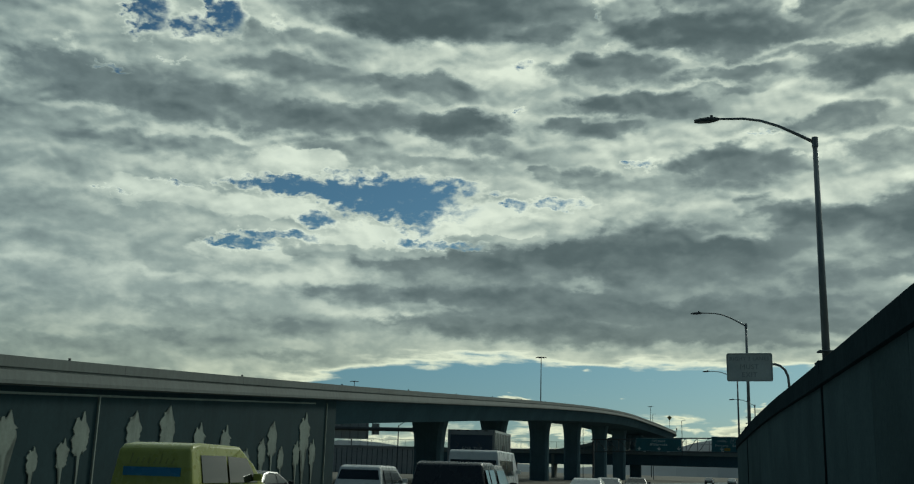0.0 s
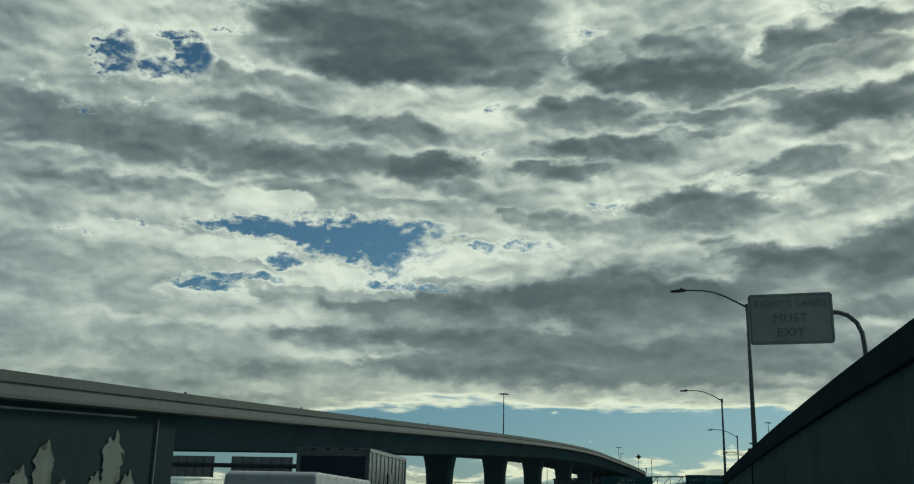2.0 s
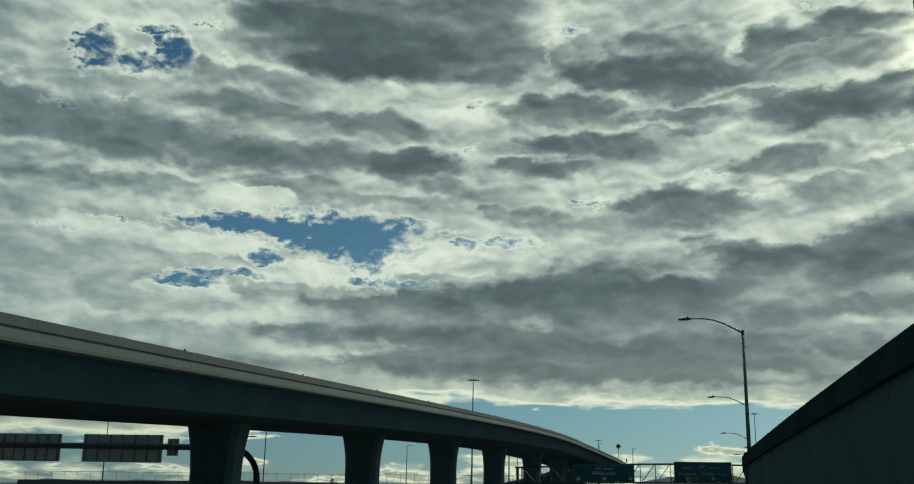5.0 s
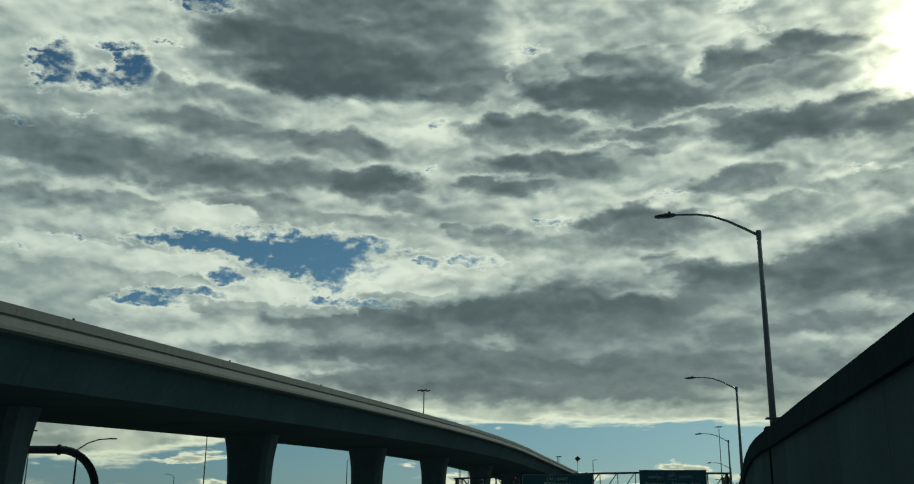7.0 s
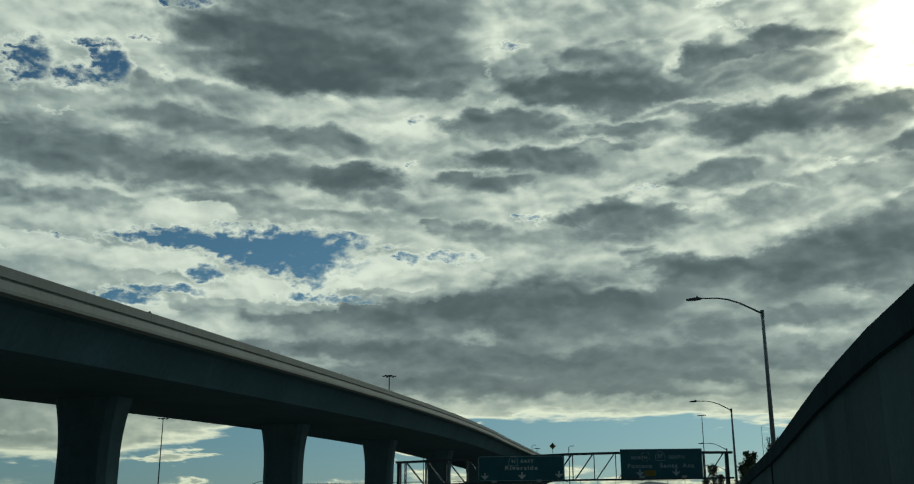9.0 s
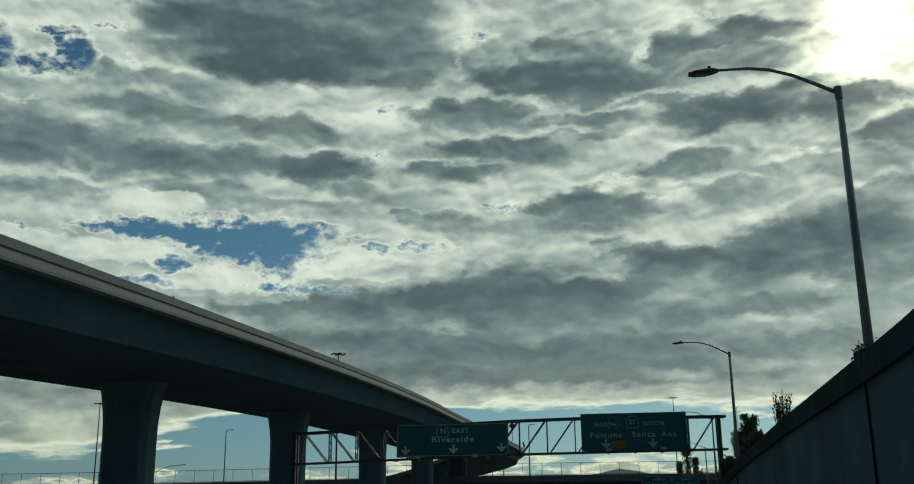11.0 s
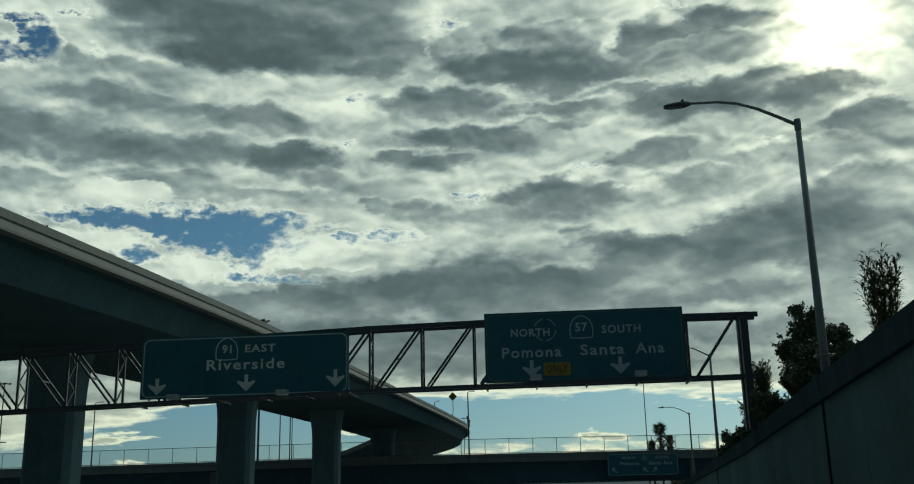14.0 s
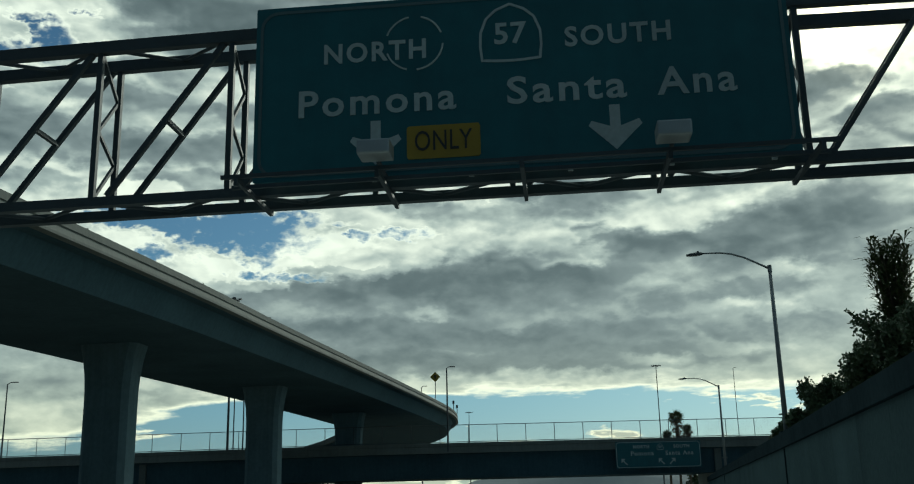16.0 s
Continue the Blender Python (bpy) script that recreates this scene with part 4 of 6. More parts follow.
def guide_sign(name, x0, x1, z0, z1, label, m, words, arrows, shields, only=None, ghost=None, boxes=(), slants=(), scale=1.0, border_mat=GUIDE_WHITE, ink=GUIDE_WHITE):
    ob = empty(name, m, label, "road sign", "guide signs over the freeway")
    panel = part("panel", prism(bmesh.new(), rounded(x0, x1, z0, z1, 0.03 * scale, 2), 0.05), SIGN_GREEN, ob)
    part("border", rim(bmesh.new(), rounded(x0 + 0.07, x1 - 0.07, z0 + 0.07, z1 - 0.07, 0.3 * scale), 0.05 * scale, 0.012, -0.05), border_mat, panel)
    bm = bmesh.new()
    k = max(2, int((x1 - x0) / 1.2))
    for i in range(k):
        xx = x0 + 0.4 + i * (x1 - x0 - 0.8) / (k - 1)
        box(bm, xx - 0.04, xx + 0.04, 0.0, 0.07, z0 - 0.05, z1 - 0.1)
    part("stiffener", bm, SIGN_BACK, ob)
    for text, x, z, s, wd in words:
        writing(text, s, ink, "lettering", panel, pose(x, -0.058, z), spacing=1.17, bold=0.011 * scale, width=wd)
    for x, z, s in arrows:
        part("arrow", prism(bmesh.new(), arrow(x, z, s), 0.014, pose(0, -0.048, 0)), ink, panel)
    for x, z, side in slants:
        bm = beam(bmesh.new(), (x + 0.35 * side, -0.056, z - 0.35), (x - 0.3 * side, -0.056, z + 0.3), 0.012, 0.14)
        prism(bm, [(x - 0.4 * side, z + 0.4), (x + 0.15 * side, z + 0.4), (x - 0.4 * side, z - 0.15)], 0.014, pose(0, -0.048, 0))
        part("arrow", bm, GUIDE_WHITE, panel)
    for text, x, z, w, h, s in shields:
        sh = part("route_shield", rim(bmesh.new(), shield(x, z, w, h), 0.04, 0.014, -0.05), ink, panel, "white outline shield")
        writing(text, s, ink, "lettering", sh, pose(x, -0.058, z - 0.05), spacing=1.05, bold=0.01)
    if only:
        x, z, w, h = only
        pl = part("plate", prism(bmesh.new(), rounded(x - w / 2, x + w / 2, z - h / 2, z + h / 2, 0.05), 0.016, pose(0, -0.048, 0)), SIGN_YELLOW, panel, "yellow plate with black letters")
        writing("ONLY", h * 0.62, SIGN_BLACK, "lettering", pl, pose(x, -0.07, z), spacing=1.05, width=w * 0.78)
    if ghost:
        x, z, r = ghost
        for a0, a1 in ((20, 75), (100, 160), (-60, -5), (200, 255), (275, 300)):
            pts = [(x + r * math.cos(radians(a0 + (a1 - a0) * i / 6)), -0.056, z + r * math.sin(radians(a0 + (a1 - a0) * i / 6))) for i in range(7)]
            part("shield_remnant", tube(bmesh.new(), pts, 0.016, 5), GUIDE_WHITE, panel, "scraped outline of a removed shield")
    for x, z in boxes:
        la = part("sign_lamp", box(bmesh.new(), x - 0.24, x + 0.24, -1.2, -0.78, z - 0.12, z + 0.1, 0.03), SIGN_BACK, ob, "pale box lamp on the walkway")
        part("lamp_arm", beam(bmesh.new(), (x, -0.8, z - 0.1), (x, -0.05, z - 0.12), 0.05), STEEL_DARK, la)
    return ob


GANF = GAN @ Matrix.Translation((0, -0.22, 0))
guide_sign("guide_sign", -10.97, -2.62, 6.27, 9.24, "green guide sign for two routes with a yellow plate", GANF,
           [("NORTH", -9.03, 8.34, 0.33, 1.64), ("SOUTH", -5.21, 8.37, 0.33, 1.63), ("Pomona", -9.0, 7.5, 0.45, 2.5), ("Santa", -6.04, 7.52, 0.45, 1.83), ("Ana", -4.07, 7.52, 0.45, 1.19)],
           [(-9.02, 6.82, 0.72), (-5.33, 6.85, 0.72)], [("57", -6.87, 8.55, 0.94, 0.98, 0.36)], only=(-7.96, 6.78, 1.14, 0.54), ghost=(-8.4, 8.46, 0.46),
           boxes=((-8.85, 6.36), (-4.6, 6.38)), border_mat=BORDER_DIM)
guide_sign("guide_sign", -26.0, -16.82, 6.05, 8.72, "green guide sign for one eastbound route", GANF,
           [("EAST", -20.72, 8.10, 0.33, 1.34), ("Riverside", -21.35, 7.42, 0.45, 3.45)],
           [(-25.25, 6.58, 0.72), (-21.3, 6.63, 0.72), (-17.4, 6.72, 0.72)], [("91", -22.2, 8.15, 0.95, 0.98, 0.36)],
           boxes=((-24.15, 6.02), (-19.45, 6.08)), ink=SIGN_WHITE)


# ---- bridge across the freeway ----
def cross_top(x):
    return float(np.interp(x, [-160, -60, 0, 40, 120], [7.6, 8.25, 8.95, 9.0, 8.9]))


CROSS_Y = 329.0
CROSS = [(Vector((x, CROSS_Y + 0.04 * (x - 30), cross_top(x))), Vector((0, 1, 0))) for x in np.linspace(-160, 120, 71).tolist()]
bridge = empty("cross_bridge", pose(0, 0, 0), "grey concrete bridge crossing over the freeway", "bridge", kind="structure")
part("parapet", sweep(bmesh.new(), CROSS, [(0.0, 0.0), (0.0, -0.45), (0.04, -0.5), (-0.06, -1.35), (0.3, -1.35), (0.3, 0.0)]), CONCRETE, bridge)
part("parapet", sweep(bmesh.new(), CROSS, [(13.7, 0.0), (13.7, -1.35), (14.0, -1.35), (14.0, 0.0)]), CONCRETE, bridge)
part("girder", sweep(bmesh.new(), CROSS, [(0.32, -0.85), (0.32, -1.3), (0.7, -1.45), (0.9, -4.55), (13.1, -4.55), (13.3, -1.45), (13.68, -1.3), (13.68, -0.85)]), CONCRETE_SHADED, bridge)
for x in (45.9, -30.0):
    y0 = CROSS_Y + 0.04 * (x - 30)
    part("pier", box(bmesh.new(), x - 0.45, x + 0.45, y0 + 0.45, y0 + 12.5, GZ, cross_top(x) - 1.5, 0.05), CONCRETE, bridge)

fence = empty("chain_link_fence", pose(0, 0, 0), "tall chain link fence on the bridge parapet", "fence", kind="structure")
post_x = [-158 + 3.8 * k for k in range(72)]
post_mesh = finish(tube(bmesh.new(), [(0, 0, -0.1), (0, 0, 2.35)], 0.045, 8), "fence_post", STEEL_DARK)
for x in post_x:
    ob = new("fence_post", post_mesh)
    ob.parent = fence
    ob.matrix_basis = pose(x, CROSS_Y + 0.04 * (x - 30) + 0.15, cross_top(x))
for h in (0.12, 2.33):
    part("rail", tube(bmesh.new(), [(x, CROSS_Y + 0.04 * (x - 30) + 0.15, cross_top(x) + h) for x in post_x], 0.045, 6), STEEL_DARK, fence)
bm = bmesh.new()
x = -156.0
while x < 110:
    for s in (1, -1):
        x2 = x + 2.2 * s
        beam(bm, (x, CROSS_Y + 0.04 * (x - 30) + 0.15, cross_top(x) + 0.12), (x2, CROSS_Y + 0.04 * (x2 - 30) + 0.15, cross_top(x2) + 2.32), 0.006)
    x += 0.24
tagged(part("wire_mesh", bm, STEEL, fence), kind="stuff")
BSIGN = pose(0, CROSS_Y - 1.2, 0, 0, 0, math.degrees(math.atan(0.04)))
guide_sign("bridge_sign", 31.2, 42.4, 5.15, 8.55, "small green guide sign mounted on the bridge face", BSIGN @ Matrix.Translation((1.1, -0.35, 0)),
           [("NORTH", 34.6, 7.85, 0.42, 2.1), ("SOUTH", 39.9, 7.85, 0.42, 2.1), ("Pomona", 34.7, 7.0, 0.56, 3.0), ("Santa Ana", 39.6, 7.0, 0.56, 3.7)],
           [], [("57", 37.1, 7.85, 0.8, 0.8, 0.3)], slants=((32.3, 5.95, 1), (37.2, 5.95, 1), (38.6, 5.95, -1)), scale=1.3)


# ---- mural reliefs: shaggy palms on the wall ----
def palm_relief(s, k):
    """The outline of a shaggy palm of height s: a trunk, a ragged skirt and an upright plume."""
    rnd = random.Random(k)
    right = [(0.02, 0.0), (0.022, 0.26), (0.045, 0.34), (0.09, 0.42), (0.14, 0.36), (0.19, 0.44), (0.2, 0.55), (0.225, 0.62), (0.21, 0.70), (0.23, 0.75), (0.16, 0.80), (0.1, 0.84), (0.085, 0.93), (0.05, 1.0)]
    left = [(0.025, 0.98), (0.01, 0.9), (-0.015, 0.845), (-0.06, 0.86), (-0.08, 0.9), (-0.14, 0.88), (-0.13, 0.84), (-0.2, 0.78), (-0.22, 0.72), (-0.19, 0.68), (-0.21, 0.56), (-0.18, 0.47), (-0.19, 0.40), (-0.14, 0.36), (-0.11, 0.42), (-0.05, 0.34), (-0.022, 0.26), (-0.02, 0.0)]
    out = []
    for row, sg in ((right, 1), (left, -1)):
        for x, h in row:
            j = rnd.uniform(0.9, 1.12) if 0.35 < h < 0.95 else 1.0
            x *= 0.78 if h > 0.38 else 0.6
            h = h if h < 0.3 else 1 - (1 - h) * 0.78
            out.append((x * s * j, h * s))
            if 0.5 < h < 0.8:
                out.append((x * s * j * 0.84, (h + 0.022 * sg) * s))
    return out


def mural_frame(y):
    for (p, l), (q, _) in zip(mur, mur[1:]):
        if p.y <= y <= q.y:
            pt = p.lerp(q, (y - p.y) / (q.y - p.y))
            return pt, l


# place along the wall, height of the tip
PALMS = [(25.2, 2.9), (28.8, 2.2), (33.1, 3.06), (34.8, 1.79), (36.7, 2.17), (37.8, 3.29), (41.9, 3.57), (44.9, 4.0), (48.2, 3.38), (51.2, 3.39), (53.9, 2.23),
         (56.0, 2.87), (57.4, 3.92), (58.8, 2.46), (61.2, 2.88), (62.4, 4.73), (63.9, 3.08)]
for k, (y, tip) in enumerate(PALMS):
    pt, l = mural_frame(y)
    low = GZ + 0.1
    outline = palm_relief(tip - low, k)
    m = Matrix.Translation((pt.x, pt.y, low)) @ Matrix.Rotation(math.atan2(-l.x, l.y), 4, "Z") @ Matrix.Rotation(0, 4, "X")
    bm = bmesh.new()
    f = [bm.verts.new(m @ Vector((x, 0.0, z))) for x, z in outline]
    g = [bm.verts.new(v.co - l * 0.05) for v in f]
    bm.faces.new(g)
    for i in range(len(f)):
        bm.faces.new((f[i], f[(i + 1) % len(f)], g[(i + 1) % len(f)], g[i]))
    bmesh.ops.triangulate(bm, faces=[fc for fc in bm.faces if len(fc.verts) > 4])
    part("palm_relief", bm, MURAL_FG, mural, "pale palm tree relief")
# pale trim lines that frame the mural panels
for y in (38.9, 66.1, 14.6):
    pt, l = mural_frame(y)
    top = pt.z - 1.3
    bm = beam(bmesh.new(), Vector((pt.x, pt.y, GZ)) - l * 0.03, Vector((pt.x, pt.y, top)) - l * 0.03, 0.12, 0.08)
    part("panel_trim", bm, MURAL_FG, mural)
pts = [Vector((p.x, p.y, p.z - 1.32)) - l * 0.03 for p, l in mur if -5 < p.y < 66.3]
part("panel_trim", tube(bmesh.new(), pts, 0.05, 6), MURAL_FG, mural)
for k, (p, l) in enumerate(FLY):
    if k % 3 == 1 and 10 < p.y < 330:
        t = Vector((l.y, -l.x, 0))
        bm = bmesh.new()
        for z0, z1 in ((-0.40, 0.0), (-0.98, -0.56)):
            v = [[bm.verts.new(p + t * a - l * (0.004 + (0.03 if (h < -0.9) else 0.0) * 0.95) + Vector((0, 0, h))) for a, h in ((-0.012, z0), (0.012, z0), (0.012, z1), (-0.012, z1))]]
            bm.faces.new(v[0])
        part("joint", bm, BLACK, flyover)
# marker studs on the parapet top
stud = finish(box(bmesh.new(), -0.045, 0.045, -0.045, 0.045, -0.02, 0.10, 0.015), "marker", STEEL_DARK)
for k, (p, l) in enumerate(FLY):
    if k % 4 == 0 and 20 < p.y < 300:
        ob = new("marker", stud)
        ob.parent = flyover
        ob.matrix_basis = Matrix.Translation(p + l * 0.1)


# ---- box truck ----
# the strong streak paints both dirt and vertical glints into the metal's colour
TRUCK_WHITE = material("truck aluminium", (0.2, 0.205, 0.2), 0.24, 0.85, vary=0.4, grain=5, big=0.8, bump=0.4, bump_scale=3, streak=1.5)
TRUCK_NAVY = material("truck navy door", (0.022, 0.042, 0.07), 0.4, vary=0.25, bump=0.0)
TRUCK_RED = material("reflective tape", (0.05, 0.06, 0.075), 0.5, vary=0.15, bump=0.0)
GLASS = material("tinted glass", (0.012, 0.016, 0.018), 0.06, vary=0.1, bump=0.0, spec=0.8)
LAMP_RED = material("red lamp", (0.25, 0.01, 0.01), 0.25, vary=0.1, bump=0.0)


def wheel(parent, x, y, r=0.5, w=0.28):
    bm = bmesh.new()
    prof = [(-w / 2, r * 0.62), (-w / 2, r * 0.93), (-w / 2 + 0.04, r), (w / 2 - 0.04, r), (w / 2, r * 0.93), (w / 2, r * 0.62)]
    rings = [[bm.verts.new((x + o, y + math.cos(2 * math.pi * k / 20) * rr, r + GZ - parent.location.z + math.sin(2 * math.pi * k / 20) * rr)) for k in range(20)] for o, rr in prof]
    for a, b in zip(rings, rings[1:]):
        for k in range(20):
            bm.faces.new((a[k], a[(k + 1) % 20], b[(k + 1) % 20], b[k]))
    ty = part("tyre", bm, BLACK, parent, smooth=True)
    part("rim", tube(bmesh.new(), [(x - w * 0.42, y, r + GZ - parent.location.z), (x + w * 0.42, y, r + GZ - parent.location.z)], r * 0.62, 16), STEEL, ty)


def box_truck():
    """A box truck that heads along +y; its origin is under the middle of the rear door."""
    ob = empty("box_truck", pose(-9.4, 54.3, GZ + 0.0, 0, 0, -0.5), "dirty silver box truck with a navy rear door", "truck")
    L, W, Z0, Z1 = 5.9, 2.6, 1.05, 3.82
    body = part("cargo_box", box(bmesh.new(), -W / 2 + 0.02, W / 2 - 0.02, 0.06, L, Z0, Z1 - 0.03, 0.02), TRUCK_WHITE, ob, "silver cargo box streaked with dirt and painted glints")
    bm = bmesh.new()
    for sx in (-1, 1):
        beam(bm, (sx * (W / 2 - 0.03), 0.03, Z1 - 0.06), (sx * (W / 2 - 0.03), L, Z1 - 0.06), 0.1, 0.12)
        beam(bm, (sx * (W / 2 - 0.03), 0.03, Z0 + 0.06), (sx * (W / 2 - 0.03), L, Z0 + 0.06), 0.1, 0.14)
        beam(bm, (sx * (W / 2 - 0.05), L - 0.02, Z0), (sx * (W / 2 - 0.05), L - 0.02, Z1), 0.12, 0.1)
    part("rail", bm, SIGN_BACK, body, "dull aluminium rail")
    for sx in (-1, 1):
        for k in range(9):
            y = 0.5 + 0.61 * k
            part("seam", box(bmesh.new(), sx * (W / 2 - 0.012) - 0.012, sx * (W / 2 - 0.012) + 0.012, y - 0.02, y + 0.02, Z0 + 0.14, Z1 - 0.13), SIGN_BACK, body)
    frame_ = bmesh.new()
    for sx in (-1, 1):
        box(frame_, sx * (W / 2 - 0.07) - 0.07, sx * (W / 2 - 0.07) + 0.07, 0.0, 0.08, Z0, Z1, 0.015)
    box(frame_, -W / 2 + 0.14, W / 2 - 0.14, 0.0, 0.08, Z1 - 0.27, Z1, 0.015)
    part("door_frame", frame_, STEEL, ob, "pale grey rear frame")
    door = part("rear_door", box(bmesh.new(), -W / 2 + 0.14, W / 2 - 0.14, 0.03, 0.07, Z0, Z1 - 0.27), TRUCK_NAVY, ob, "navy roll door with pale lettering")
    for text, zz in (("FOR THE", 2.8), ("SAKE OF", 2.5), ("THE", 2.2)):
        writing(text, 0.19, GREYED_INK, "lettering", door, pose(-0.5, 0.025, zz), align="LEFT", spacing=1.1)
    for x in (-0.9, 0.25):
        bm = beam(bmesh.new(), (x, 0.027, 3.2), (x + 0.22, 0.027, 3.02), 0.012, 0.05)
        beam(bm, (x + 0.22, 0.027, 3.02), (x, 0.027, 2.84), 0.012, 0.05)
        part("chevron", bm, TRUCK_RED, door)
    for x in (-0.7, -0.2, 0.3, 0.8):
        part("marker_lamp", box(bmesh.new(), x - 0.09, x + 0.09, -0.012, 0.0, Z1 - 0.07, Z1 - 0.02), BLACK, ob)
    side = part("side_door", box(bmesh.new(), W / 2 - 0.02, W / 2 + 0.012, 2.9, 3.75, Z0 + 0.1, Z1 - 0.75), TRUCK_WHITE, ob)
    part("latch", box(bmesh.new(), W / 2 + 0.012, W / 2 + 0.06, 3.55, 3.68, 2.5, 2.68, 0.01), BLACK, side)
    part("door_gap", box(bmesh.new(), W / 2 - 0.005, W / 2 + 0.016, 2.86, 2.9, Z0 + 0.1, Z1 - 0.73), BLACK, side)
    m = pose(W / 2 + 0.006, 2.75, 2.34) @ Matrix.Rotation(radians(90), 4, "Z")
    writing("STORY OF GOD", 0.2, GREYED_INK, "lettering", body, m, align="RIGHT", spacing=0.95)
    part("chassis", box(bmesh.new(), -0.5, 0.5, 0.1, L + 2.2, 0.6, 1.04), BLACK, ob)
    # cab
    bm = bmesh.new()
    prof = [(L + 0.25, 0.75), (L + 0.25, 2.45), (L + 0.5, 2.62), (L + 1.2, 2.6), (L + 1.75, 1.75), (L + 2.55, 1.55), (L + 2.7, 1.3), (L + 2.7, 0.6)]
    f = [[bm.verts.new((sx * (1.1 - 0.06 * (z > 2)), y, z)) for y, z in prof] for sx in (-1, 1)]
    bm.faces.new(f[0])
    bm.faces.new(f[1][::-1])
    for i in range(len(prof)):
        j = (i + 1) % len(prof)
        bm.faces.new((f[0][i], f[1][i], f[1][j], f[0][j]))
    bmesh.ops.bevel(bm, geom=list(bm.edges), offset=0.05, segments=2, affect="EDGES")
    cab = part("cab", bm, SIGN_WHITE, ob, "white truck cab")
    for sx in (-1, 1):
        w = bmesh.new()
        q = [(L + 0.55, 1.75), (L + 1.55, 1.75), (L + 1.12, 2.42), (L + 0.55, 2.42)]
        v = [w.verts.new((sx * 1.105, y, z)) for y, z in q]
        v2 = [w.verts.new((sx * 1.07, y, z)) for y, z in q]
        w.faces.new(v)
        for i in range(4):
            w.faces.new((v[i], v[(i + 1) % 4], v2[(i + 1) % 4], v2[i]))
        part("side_window", w, GLASS, cab)
        mi = part("mirror", box(bmesh.new(), sx * 1.42 - 0.11, sx * 1.42 + 0.11, L + 1.5, L + 1.58, 1.75, 2.25, 0.03), BLACK, cab)
        part("mirror_arm", beam(bmesh.new(), (sx * 1.08, L + 1.45, 1.8), (sx * 1.4, L + 1.54, 1.9), 0.04), BLACK, mi)
    for x, y in ((-1.0, 1.4), (1.0, 1.4), (-0.98, L + 1.9), (0.98, L + 1.9)):
        wheel(ob, x, y, 0.46, 0.3)
    bm = bmesh.new()
    for sx in (-1, 1):
        box(bm, sx * 1.0 - 0.1, sx * 1.0 + 0.1, -0.03, 0.05, 0.82, 0.95, 0.01)
    part("tail_lamp", bm, LAMP_RED, ob)
    part("bumper", box(bmesh.new(), -1.2, 1.2, -0.05, 0.1, 0.6, 0.75, 0.02), STEEL_DARK, ob)


box_truck()


